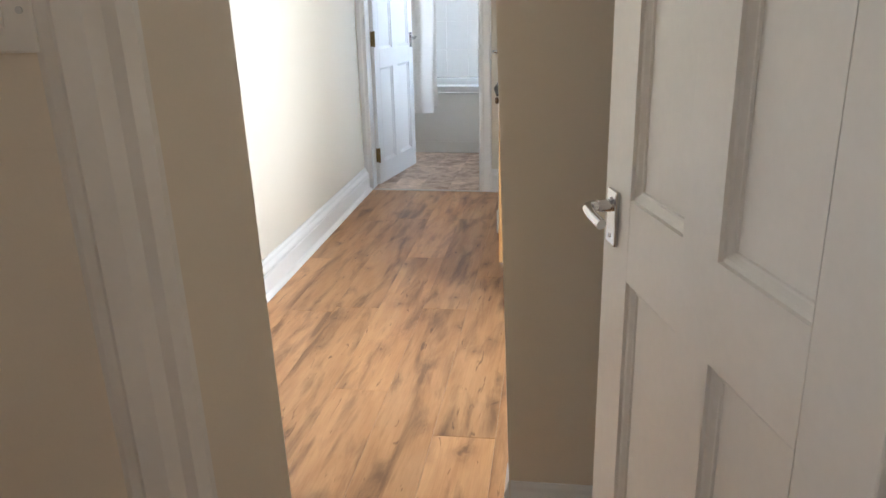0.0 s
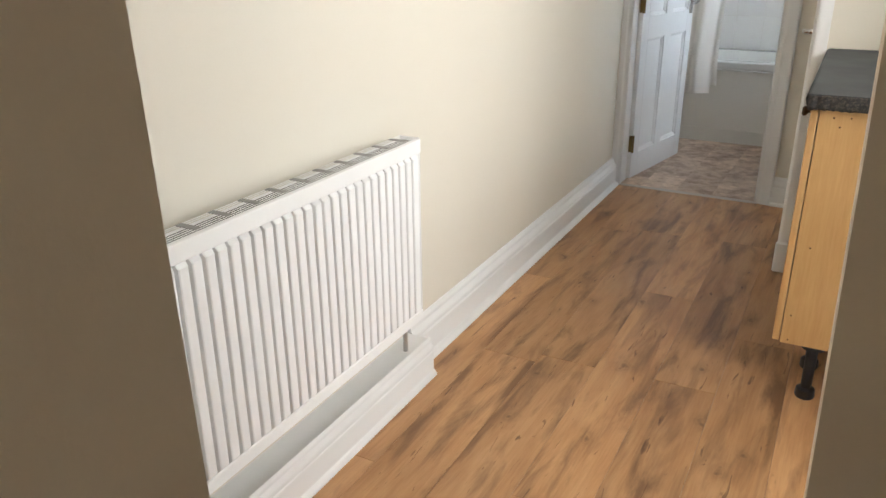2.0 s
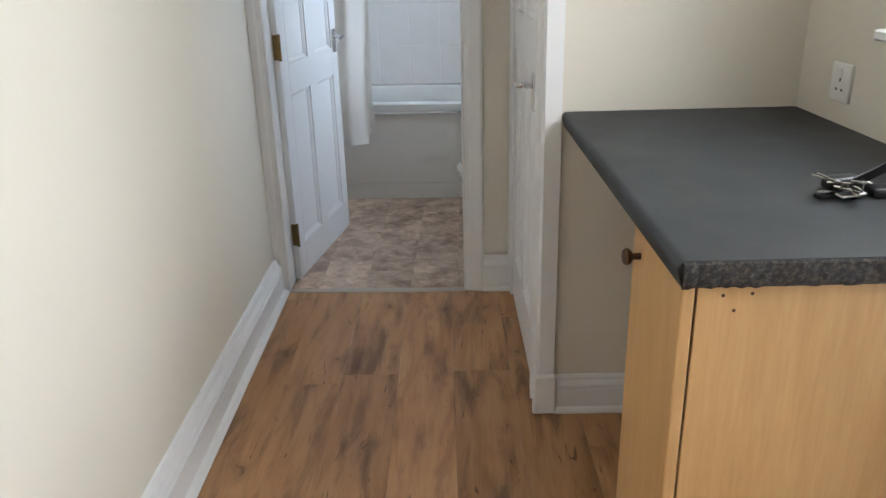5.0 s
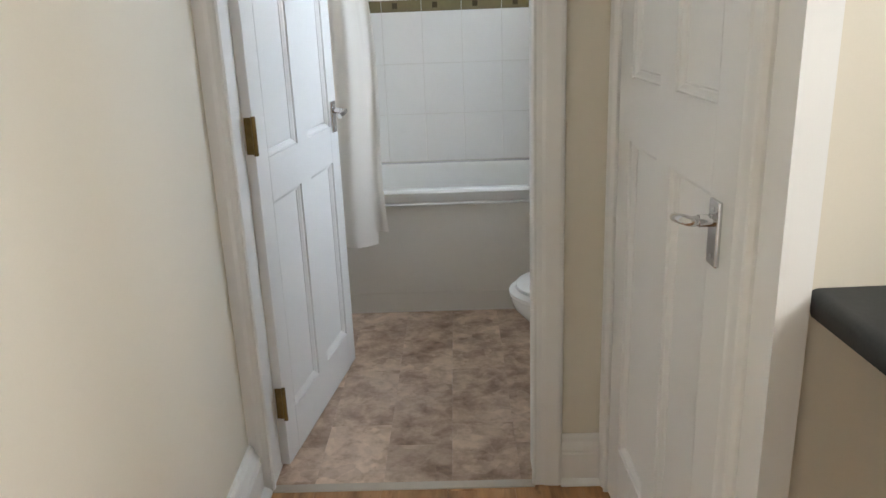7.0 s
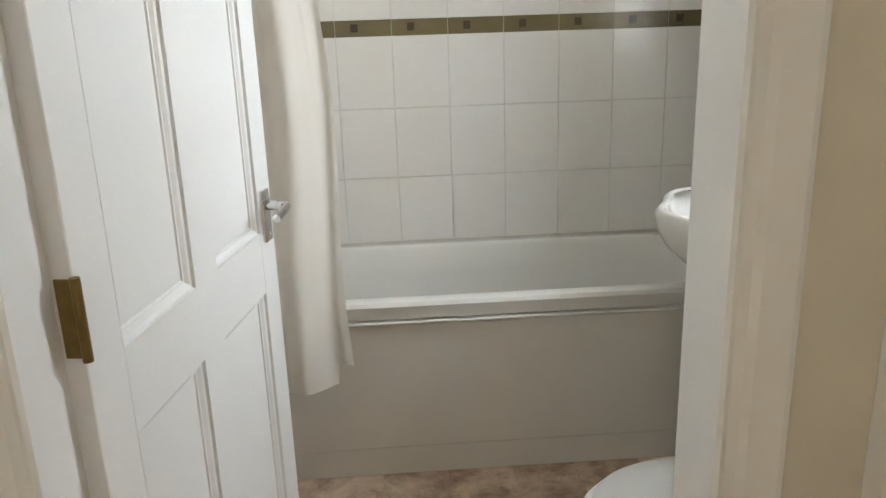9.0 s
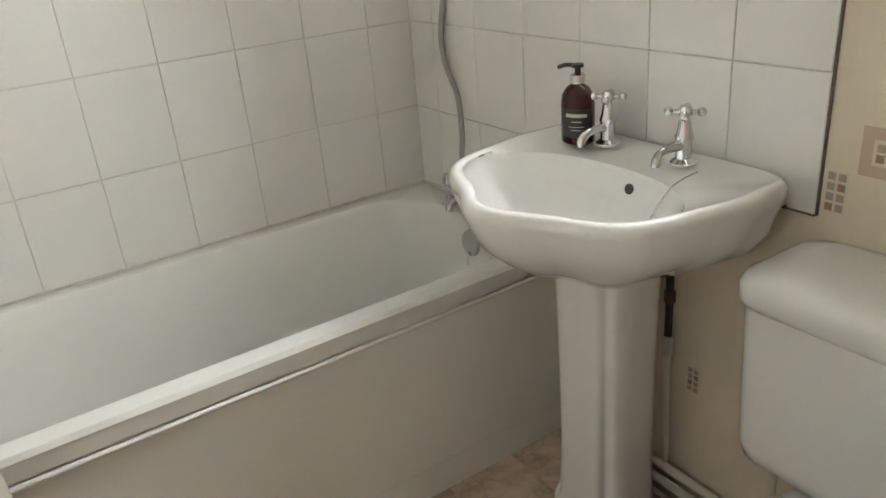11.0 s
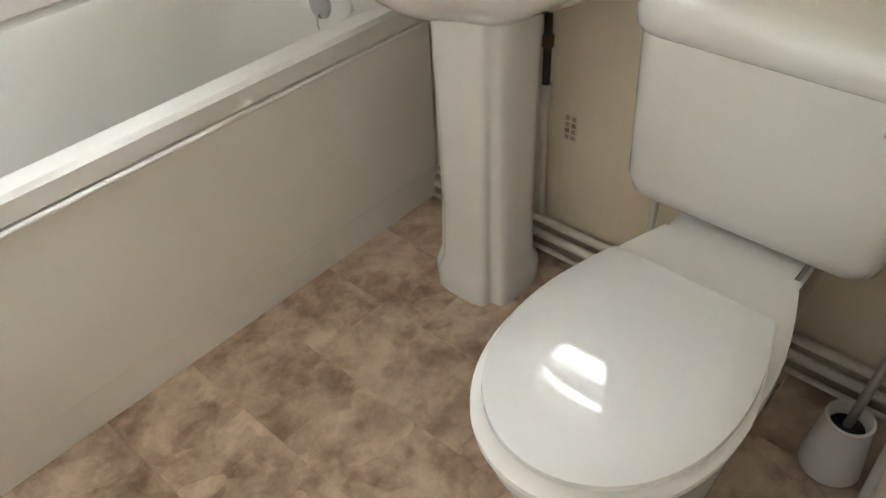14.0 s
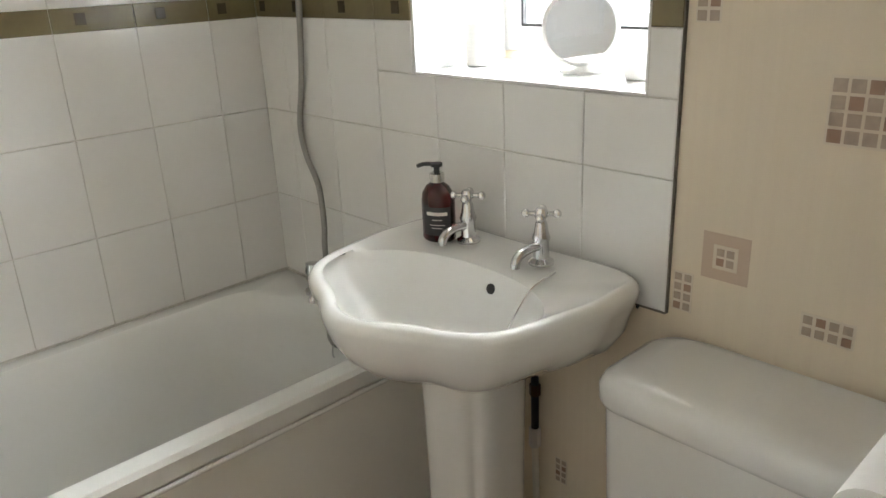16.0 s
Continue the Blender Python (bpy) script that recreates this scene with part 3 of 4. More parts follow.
def radiator(y0, y1, z0, z1, x0, x1):
    """A double-panel convector radiator, fluted front facing +x, grille on top."""
    root = thing("radiator", None, None, "white fluted panel radiator with a slotted top grille", "radiator")
    n = 27
    pitch = (y1 - y0 - 0.04) / n
    pts = [(x1 - 0.004, y0)]
    for i in range(n):
        a = y0 + 0.02 + i * pitch
        pts += [(x1 - 0.009, a), (x1 + 0.0055, a + pitch * 0.10), (x1 + 0.007, a + pitch * 0.19), (x1 + 0.007, a + pitch * 0.73), (x1 + 0.0055, a + pitch * 0.82), (x1 - 0.009, a + pitch * 0.92)]
    pts.append((x1 - 0.004, y1))
    rings = [[(px, py, z) for px, py in pts] for z in (z0 + 0.035, z0 + 0.04, z1 - 0.05, z1 - 0.045)]
    rings[0] = [(x1 - 0.004, py, z0 + 0.03) for px, py in pts]
    rings[3] = [(x1 - 0.004, py, z1 - 0.04) for px, py in pts]
    part("front_panel", loft(rings, (False, False), False), RADWHITE, root)
    part("front_rim_top", box(x1 - 0.013, y0, z1 - 0.041, x1 + 0.003, y1, z1 - 0.002, 0.003, 2), RADWHITE, root)
    part("front_rim_bottom", box(x1 - 0.016, y0, z0, x1 + 0.002, y1, z0 + 0.031, 0.003, 2), RADWHITE, root)
    part("back_panel", box(x0, y0 + 0.005, z0, x0 + 0.012, y1 - 0.005, z1 - 0.008, 0.002), RADWHITE, root)
    part("side_panel", box(x0, y0 - 0.003, z0 + 0.005, x1 - 0.002, y0 + 0.001, z1, 0.0015), RADWHITE, root)
    part("side_panel", box(x0, y1 - 0.001, z0 + 0.005, x1 - 0.002, y1 + 0.003, z1, 0.0015), RADWHITE, root)
    # near-black core stands in for shade between the slats
    part("convector", boxes((x0 + 0.0125, y0 + 0.004, z0 + 0.01, x1 - 0.0165, y1 - 0.004, z1 - 0.008)), SLOTSHADE, root, "convector core, near-black for the shade in the slots")
    g = bmesh.new()
    for k in range(7):
        gx = x0 + 0.002 + (x1 - x0 - 0.014) * k / 6
        box(gx - 0.0017, y0, z1 - 0.0006, gx + 0.0017, y1, z1, bm=g)
    grille = part("top_grille", g, RADWHITE, root)
    for k in range(11):
        gy = y0 + 0.05 + (y1 - y0 - 0.10) * k / 10
        part("grille_bar", box(x0, gy - 0.008, z1 - 0.001, x1 - 0.012, gy + 0.008, z1 + 0.0006), RADBAR, grille)
    part("bleed_valve", lathe([(0.016, 0), (0.016, 0.003), (0.010, 0.004), (0.010, 0.012)], 0, 0, 6), DARKBRONZE, root, "", True).matrix_basis = pose((x0 + x1) / 2, y0 - 0.003, z1 - 0.05, 90)
    for by in (y0 + 0.15, y1 - 0.15):
        part("bracket", boxes((LEFT, by - 0.015, z0 + 0.08, x0, by + 0.015, z1 - 0.08)), SLOTSHADE, root)
    part("valve", tube([(x0 + 0.012, y1 - 0.02, z0 + 0.012), (x0 + 0.012, y1 - 0.02, 0.122)], 0.0075, 10), SATIN, root)
    part("pipe", tube([(x0 + 0.03, y0 + 0.03, z0 + 0.012), (x0 + 0.03, y0 + 0.03, 0.122)], 0.0075, 10), COPPER, root)
    return root


radiator(2.015, 2.950, 0.235, 0.777, -1.032, -0.968)


def base_unit(x0, x1, y0, y1, z0, z1):
    root = thing("kitchen_base_unit", None, None, "beech kitchen base unit with open side on black legs", "cabinet")
    part("side_panel", box(x0, y0, z0, x1, y0 + 0.017, z1, 0.0008), BEECH, root)
    part("side_panel", box(x0, y1 - 0.017, z0, x1, y1, z1, 0.0008), BEECH, root)
    part("base_panel", boxes((x0, y0 + 0.017, z0, x1, y1 - 0.017, z0 + 0.017)), BEECH, root)
    part("back_panel", boxes((x1 - 0.006, y0 + 0.017, z0 + 0.017, x1, y1 - 0.017, z1)), BEECH, root)
    part("top_rail", boxes((x0, y0 + 0.017, z1 - 0.017, x0 + 0.1, y1 - 0.017, z1)), BEECH, root)
    d = part("door", box(x0 - 0.022, y0 + 0.001, z0 + 0.004, x0 - 0.0025, y1 - 0.001, z1 - 0.006, 0.003, 2), BEECH, root)
    part("knob", lathe([(0.006, 0), (0.0055, 0.012), (0.013, 0.018), (0.015, 0.024), (0.011, 0.029), (0.0, 0.030)], 0, 0, 18, cap=(True, False)), DARKBRONZE, d, "dark bronze door knob", True).matrix_basis = pose(x0 - 0.022, y1 - 0.05, z1 - 0.05, 0, -90)
    for lx in (x0 + 0.09, x1 - 0.06):
        for ly in (y0 + 0.03, y1 - 0.05):
            leg = part("leg", lathe([(0.032, z0), (0.032, z0 - 0.012), (0.016, z0 - 0.02), (0.015, 0.03)], lx, ly, 16), BLACK, root, "black adjustable plastic leg", True)
            part("leg_foot", lathe([(0.017, 0.034), (0.026, 0.028), (0.028, 0.006), (0.025, 0.0)], lx, ly, 16), BLACK, leg, "", True)
    for sx, sz in ((0.035, z1 - 0.022), (0.075, z1 - 0.020), (0.052, z1 - 0.045), (0.018, z0 + 0.09), (0.035, z0 + 0.30), (0.02, z0 + 0.012), (0.22, z0 + 0.012), (0.27, z1 - 0.02)):
        part("screw_hole", lathe([(0.0027, 0), (0.0027, 0.0008)], 0, 0, 8), DARKBRONZE, root).matrix_basis = pose(x0 + sx, y0, sz, 90)
    return root


base_unit(-0.024, 0.525, 3.39, 3.66, 0.175, 0.858)


def worktop(x0, x1, y0, y1, z0, z1):
    root = thing("worktop", None, None, "dark grey laminate worktop with a chipped raw end", "worktop")
    r = 0.014
    prof = [(x1, z0), (x0 + 0.008, z0)]
    for i in range(7):
        a = radians(180 + 0 - 90 * i / 6)
        prof.append((x0 + r + r * math.cos(a), z1 - r + r * math.sin(a)))
    prof.append((x1, z1))
    part("slab", loft([[(px, y, pz) for px, pz in prof] for y in (y0 + 0.003, y1)]), TOPGREY, root, "", True)
    rng = random.Random(4)
    n = 60
    rings = []
    for i in range(n + 1):
        px = x0 + 0.008 + (x1 - x0 - 0.008) * i / n
        w = rng.uniform(-0.0025, 0.0015)
        rings.append([(px, y0 + 0.0035, z0 + rng.uniform(-0.003, 0.002)), (px, y0 + w, z0 + 0.006), (px, y0 + rng.uniform(-0.003, 0.001), (z0 + z1) / 2), (px, y0 + w, z1 - 0.005), (px, y0 + 0.0035, z1 - 0.001)])
    part("raw_edge", loft(rings, (True, True), False), CHIPPED, root, "chipped dark raw chipboard edge")
    return root


worktop(-0.062, RIGHT - 0.002, 3.365, SILLWALL - 0.002, 0.858, 0.897)


def socket(x, y, z):
    root = thing("wall_socket", None, None, "white switched plastic wall socket on the cream wall", "socket")
    part("plate", box(x - 0.009, y - 0.043, z - 0.043, x, y + 0.043, z + 0.043, 0.003, 2), PLASTIC, root)
    for oy in (0.0,):
        part("switch_rocker", box(x - 0.0125, oy + y - 0.008, z + 0.012, x - 0.009, oy + y + 0.008, z + 0.032, 0.001), PLASTIC, root)
        hb = boxes((x - 0.0094, oy + y - 0.003, z + 0.002, x - 0.0089, oy + y + 0.003, z + 0.010), (x - 0.0094, oy + y - 0.016, z - 0.018, x - 0.0089, oy + y - 0.008, z - 0.013), (x - 0.0094, oy + y + 0.008, z - 0.018, x - 0.0089, oy + y + 0.016, z - 0.013))
        part("pin_holes", hb, BLACK, root)
    return root


socket(RIGHT, 4.185, 0.99)


def light_switch(x, y, z):
    root = thing("light_switch", None, None, "white plastic light switch plate", "switch")
    part("plate", box(x - 0.043, y - 0.009, z - 0.043, x + 0.043, y, z + 0.043, 0.003, 2), OLDGLOSS, root)
    part("rocker", box(x - 0.011, y - 0.014, z - 0.018, x + 0.011, y - 0.009, z + 0.018, 0.002), OLDGLOSS, root)
    for sx in (-0.03, 0.03):
        part("screw", lathe([(0.004, 0), (0.004, 0.002)], 0, 0, 10), SATIN, root).matrix_basis = pose(x + sx, y - 0.009, z, 90)
    return root


light_switch(-0.420, 1.225, 1.212)


def keys(x, y, z):
    root = thing("key_bunch", None, None, "bunch of steel keys with a black fob on the worktop", "keys")
    part("ring", tube([(0.018 * math.cos(a), 0.018 * math.sin(a), 0.006 + 0.004 * math.sin(a)) for a in [i * math.pi / 8 for i in range(17)]], 0.0016, 6, smooth_steps=2), STEEL, root, "", True).matrix_basis = pose(x, y, z)
    for i, (turn, tilt, ln) in enumerate(((200, 4, 0.062), (222, 10, 0.056), (186, 14, 0.06), (248, 3, 0.05), (170, 8, 0.055), (212, 7, 0.06), (262, 9, 0.05))):
        bow = lathe([(0.012, 0), (0.0125, 0.001), (0.012, 0.0024)], 0.024, 0, 14)
        box(0.034, -0.004, 0, 0.034 + ln * 0.6, 0.004, 0.0022, bm=bow)
        for k in range(4):
            box(0.042 + k * 0.007, -0.0065 + 0.001 * (k % 2), 0, 0.046 + k * 0.007, -0.003, 0.002, bm=bow)
        part("key", bow, STEEL, root, "", False).matrix_basis = pose(x, y, z + 0.003 + i * 0.0028, 12 * (i % 3 - 1), -1.8 * tilt, turn)
    fob = box(-0.055, -0.022, 0, 0.055, 0.022, 0.016, 0.006, 3)
    part("fob", fob, BLACK, root, "black plastic key fob", True).matrix_basis = pose(x + 0.078, y - 0.012, z, 0, 0, -6)
    part("strap", box(-0.042, -0.002, -0.012, 0.042, 0.002, 0.012, 0.001), BLACK, root, "black fabric strap").matrix_basis = pose(x + 0.048, y + 0.030, z + 0.027, 20, -18, 18)
    part("pouch", box(-0.03, -0.018, 0, 0.03, 0.018, 0.024, 0.008, 3), BLACK, root, "soft black key pouch", True).matrix_basis = pose(x - 0.002, y + 0.030, z, 0, 0, 10)
    part("tag", box(-0.02, -0.009, 0, 0.02, 0.009, 0.007, 0.002, 2), BLACK, root).matrix_basis = pose(x - 0.045, y - 0.012, z, 0, 0, 12)
    part("bottle_opener", box(-0.026, -0.009, 0, 0.026, 0.009, 0.004, 0.0015, 2), SATIN, root, "pale metal tag").matrix_basis = pose(x - 0.012, y - 0.022, z + 0.006, 6, 0, 20)
    return root


keys(0.300, 3.638, 0.897)
thing("blue_key_tag", box(-0.03, -0.012, 0, 0.03, 0.012, 0.009, 0.003, 2), BLUE, "small blue plastic key tag on the worktop", "key tag", at=pose(0.395, 3.515, 0.897, 0, 0, -12))

# ---- bathroom things ----
BR = 0.548                      # bath rim
BF = 6.585                      # bath front


def bath():
    root = thing("bathtub", None, None, "white acrylic bathtub against the tiled wall", "bathtub")
    x0, x1, y0, y1 = BX0 + 0.004, BX1 - 0.008, BF, BY1 - 0.008
    rings = [rounded(x0 + 0.01, y0 + 0.012, x1, y1, 0.012, BR - 0.052),
             rounded(x0, y0 + 0.002, x1, y1, 0.014, BR - 0.05),
             rounded(x0, y0 - 0.002, x1, y1, 0.016, BR - 0.012),
             rounded(x0 + 0.003, y0 + 0.006, x1, y1, 0.02, BR - 0.002),
             rounded(x0 + 0.012, y0 + 0.018, x1 - 0.004, y1 - 0.004, 0.03, BR),
             rounded(x0 + 0.065, y0 + 0.052, x1 - 0.075, y1 - 0.040, 0.16, BR - 0.002, 6),
             rounded(x0 + 0.078, y0 + 0.064, x1 - 0.088, y1 - 0.050, 0.155, BR - 0.014, 6),
             rounded(x0 + 0.12, y0 + 0.078, x1 - 0.10, y1 - 0.062, 0.15, BR - 0.10, 6),
             rounded(x0 + 0.22, y0 + 0.095, x1 - 0.118, y1 - 0.080, 0.14, BR - 0.30, 6),
             rounded(x0 + 0.30, y0 + 0.125, x1 - 0.145, y1 - 0.108, 0.12, BR - 0.375, 6),
             rounded(x0 + 0.36, y0 + 0.17, x1 - 0.19, y1 - 0.15, 0.09, BR - 0.395, 6)]
    part("tub", loft(rings, (False, True)), BATHWHITE, root, "", True)
    p = box(x0, BF + 0.012, 0.092, x1, BF + 0.022, BR - 0.056, 0.003, 2)
    part("front_panel", p, PANELWHITE, root, "white acrylic front panel")
    part("panel_lip", tube([(x0, BF + 0.002, BR - 0.061), (x1, BF + 0.002, BR - 0.061)], 0.0055, 10), BATHWHITE, root, "", True)
    part("plinth", box(x0, BF + 0.015, 0.0, x1, BF + 0.028, 0.091, 0.002), PANELWHITE, root, "white recessed plinth strip")
    o = part("overflow", lathe([(0.0, 0.010), (0.012, 0.0105), (0.034, 0.008), (0.037, 0.0)], 0, 0, 24, cap=(False, True)), CHROME, root, "round chrome overflow rose", True)
    o.matrix_basis = pose(x1 - 0.098, 6.85, BR - 0.056, 0, -84)
    part("plug_chain", tube([(x1 - 0.112, 6.85, BR - 0.08), (x1 - 0.116, 6.85, BR - 0.10), (x1 - 0.114, 6.85, BR - 0.115)], 0.0025, 6), CHROME, root)
    return root


bath()
structure("trim_bath_seal", boxes((BX0, BY1 - 0.0125, BR - 0.002, BX1 - 0.012, BY1 - 0.0065, BR + 0.0045), (BX1 - 0.013, BF + 0.02, BR - 0.002, BX1 - 0.006, BY1 - 0.0125, BR + 0.006)), MOULD, "blackened sealant line along the bath")


def bath_mixer():
    root = thing("bath_mixer_tap", None, None, "chrome bath tap at the end of the bath", "tap")
    x = BX1 - 0.055
    for y in (6.87, 7.01):
        part("pillar", lathe([(0.026, BR - 0.002), (0.026, BR + 0.008), (0.016, BR + 0.014), (0.015, BR + 0.055), (0.020, BR + 0.06), (0.018, BR + 0.085), (0.0, BR + 0.088)], x, y, 18, cap=(True, False)), CHROME, root, "", True)
    part("body", tube([(x, 6.86, BR + 0.04), (x, 7.02, BR + 0.04)], 0.017, 14), CHROME, root, "", True)
    part("spout", tube([(x, 6.93, BR + 0.04), (x - 0.03, 6.93, BR + 0.04), (x - 0.055, 6.93, BR + 0.03), (x - 0.062, 6.93, BR + 0.014)], 0.012, 12), CHROME, root, "", True)
    return root


bath_mixer()
thing("shower_hose", tube([(0.436, 6.985, 1.95), (0.432, 6.99, 1.45), (0.431, 7.015, 1.15), (0.430, 7.048, 1.00), (0.426, 7.028, 0.92), (0.412, 6.965, 0.85), (0.40, 6.94, 0.755), (0.395, 6.94, 0.70), (0.395, 6.94, 0.60)], 0.0075, 10), HOSE, "grey metal shower hose hanging on the tiles", "shower hose", smooth=True)


def basin():
    """Scalloped ceramic basin against the window wall, on a fluted pedestal."""
    root = thing("washbasin", None, None, "white scalloped ceramic washbasin on a pedestal", "washbasin")
    cy, xb, n = 6.296, BX1 - 0.009, 96
    zr = 0.848

    def outline(grow, z, front=0.458, half=0.288, wave=1.0, back=0.0):
        """Plan outline: straight back, shouldered sides, lobed front."""
        out = []
        for i in range(n):
            u = i / n
            a = 2 * math.pi * u
            c, s = math.cos(a), math.sin(a)          # c: towards the room, s: along the wall
            if c > -0.02:
                e = 2.2
                r = (abs(c) ** e + abs(s) ** e) ** (-1 / e)
                lobe = 1 + wave * 0.080 * (0.5 * math.cos(7 * a) - 0.05) * max(0.0, c) ** 0.6
                px, py = r * c * lobe * (front - 0.125), r * s * lobe * half
                p = (0.125 + px, py)
            else:
                e = 7.0
                r = (abs(c) ** e + abs(s) ** e) ** (-1 / e)
                p = (0.125 + r * c * 0.125, r * s * half)
            ease = min(1.0, max(0.0, (p[0] - 0.07) / 0.10))
            p = (p[0], p[1] * (0.98 + 0.02 * ease * ease * (3 - 2 * ease)))
            d = Vector((p[0] - 0.20, p[1]))
            near = min(1.0, max(0.0, (p[0] - 0.05) / 0.16))        # the block at the wall keeps its full width
            g = grow * (near if z > zr - 0.08 else 0.62 + 0.38 * near if z > zr - 0.14 else 0.85 + 0.15 * near) if grow < -0.012 and z < zr - 0.02 else grow
            k = max(0.01, d.length + g) / max(0.01, d.length)
            q = Vector((0.20, 0)) + d * k
            out.append((xb - max(back, q[0]), cy + q[1], z))
        return out

    rings = [outline(-0.19, zr - 0.190, wave=0), outline(-0.165, zr - 0.181, wave=0.4), outline(-0.115, zr - 0.160), outline(-0.068, zr - 0.128), outline(-0.030, zr - 0.092), outline(-0.012, zr - 0.062), outline(-0.003, zr - 0.038),
             outline(0.001, zr - 0.022), outline(0.0, zr - 0.011), outline(-0.005, zr - 0.003), outline(-0.012, zr + 0.001), outline(-0.020, zr + 0.001)]

    def bowl(sx, sy, z, wave=0.075):
        out = []
        for X, Y, _ in outline(-0.03, zr):
            a = math.atan2((Y - cy) / sy, (xb - X - 0.282) / sx)
            c, s = math.cos(a), math.sin(a)
            e = 2.2
            r = (abs(c) ** e + abs(s) ** e) ** (-1 / e)
            px, py = 0.282 + r * c * sx, r * s * sy
            a2 = math.atan2(py / 0.288, (px - 0.125) / 0.333)
            lobe = wave * (0.5 * math.cos(7 * a2) - 0.05) * max(0.0, math.cos(a2)) ** 0.6
            px, py = px + (px - 0.125) * lobe, py * (1 + lobe)
            out.append((xb - px, cy + py, z))
        return out

    rings += [outline(-0.028, zr - 0.003), bowl(0.143, 0.243, zr - 0.010), bowl(0.136, 0.234, zr - 0.024), bowl(0.124, 0.208, zr - 0.065, 0.05), bowl(0.100, 0.165, zr - 0.11, 0.03), bowl(0.055, 0.10, zr - 0.145, 0), bowl(0.02, 0.025, zr - 0.155, 0)]
    part("bowl", loft(rings, (True, True)), CERAMIC, root, "", True)
    ov = part("overflow_hole", lathe([(0.010, 0), (0.010, 0.002)], 0, 0, 16), BLACK, root, "dark oval overflow hole")
    ov.matrix_basis = pose(xb - 0.1525, cy - 0.044, zr - 0.040, 0, -72)
    part("waste", lathe([(0.022, zr - 0.154), (0.022, zr - 0.150), (0.012, zr - 0.149)], xb - 0.275, cy, 20), CHROME, root, "chrome plug waste", True)

    def foot(sx, sy, z, wave=0.06):
        out = []
        for i in range(168):
            a = 2 * math.pi * i / 168
            c, s = math.cos(a), math.sin(a)
            e = 3.0
            r = (abs(c) ** e + abs(s) ** e) ** (-1 / e)
            lobe = 1 - 2.2 * wave * (math.exp(-((a - 0.76) / 0.11) ** 2) + math.exp(-((a - 2 * math.pi + 0.76) / 0.11) ** 2))
            out.append((0.283 - r * c * lobe * sx, cy + 0.006 + r * s * lobe * (sy + 0.006), z))
        return out

    ped = [foot(0.105, 0.100, 0.0), foot(0.105, 0.100, 0.045), foot(0.101, 0.096, 0.055), foot(0.094, 0.092, 0.068), foot(0.090, 0.088, 0.085), foot(0.086, 0.084, 0.20), foot(0.087, 0.085, 0.42, 0.05), foot(0.089, 0.087, 0.56, 0.04), foot(0.093, 0.092, zr - 0.172, 0.03)]
    part("pedestal", loft(ped), CERAMIC, root, "white fluted ceramic pedestal", True)
    part("side_fixing", lathe([(0.004, 0), (0.004, 0.002)], 0, 0, 10), BLACK, root, "small dark fixing hole").matrix_basis = pose(xb - 0.045, cy - 0.2825, zr - 0.040, 90)
    part("plug_chain", tube([(xb - 0.10, cy - 0.15, zr + 0.004), (xb - 0.165, cy - 0.145, zr - 0.012), (xb - 0.215, cy - 0.13, zr - 0.085)], 0.0016, 6), CHROME, root)
    return root


basin()


def pillar_tap(y):
    root = thing("basin_tap", None, None, "chrome cross-head pillar tap on the basin", "tap", "pair of basin taps")
    x, z = 0.368, 0.848
    part("body", lathe([(0.024, z), (0.024, z + 0.005), (0.015, z + 0.012), (0.014, z + 0.04), (0.017, z + 0.05), (0.013, z + 0.062), (0.011, z + 0.078), (0.008, z + 0.082), (0.008, z + 0.09)], x, y, 20), CHROME, root, "", True)
    part("spout", tube([(x, y, z + 0.034), (x - 0.030, y, z + 0.037), (x - 0.056, y, z + 0.034), (x - 0.070, y, z + 0.024), (x - 0.072, y, z + 0.012)], 0.0085, 12), CHROME, root, "", True)
    head = part("cross_head", lathe([(0.008, z + 0.086), (0.0125, z + 0.09), (0.0125, z + 0.10), (0.009, z + 0.106), (0.0, z + 0.107)], x, y, 16, cap=(True, False)), CHROME, root, "", True)
    for k in range(4):
        a = radians(35 + 90 * k)
        arm = tube([(x, y, z + 0.095), (x + 0.026 * math.cos(a), y + 0.026 * math.sin(a), z + 0.095)], 0.0042, 8)
        bmesh.ops.create_uvsphere(arm, u_segments=10, v_segments=8, radius=0.0085, matrix=Matrix.Translation((x + 0.028 * math.cos(a), y + 0.028 * math.sin(a), z + 0.095)))
        part("arm", arm, CHROME, head, "", True)
    return root


pillar_tap(6.385)
pillar_tap(6.200)


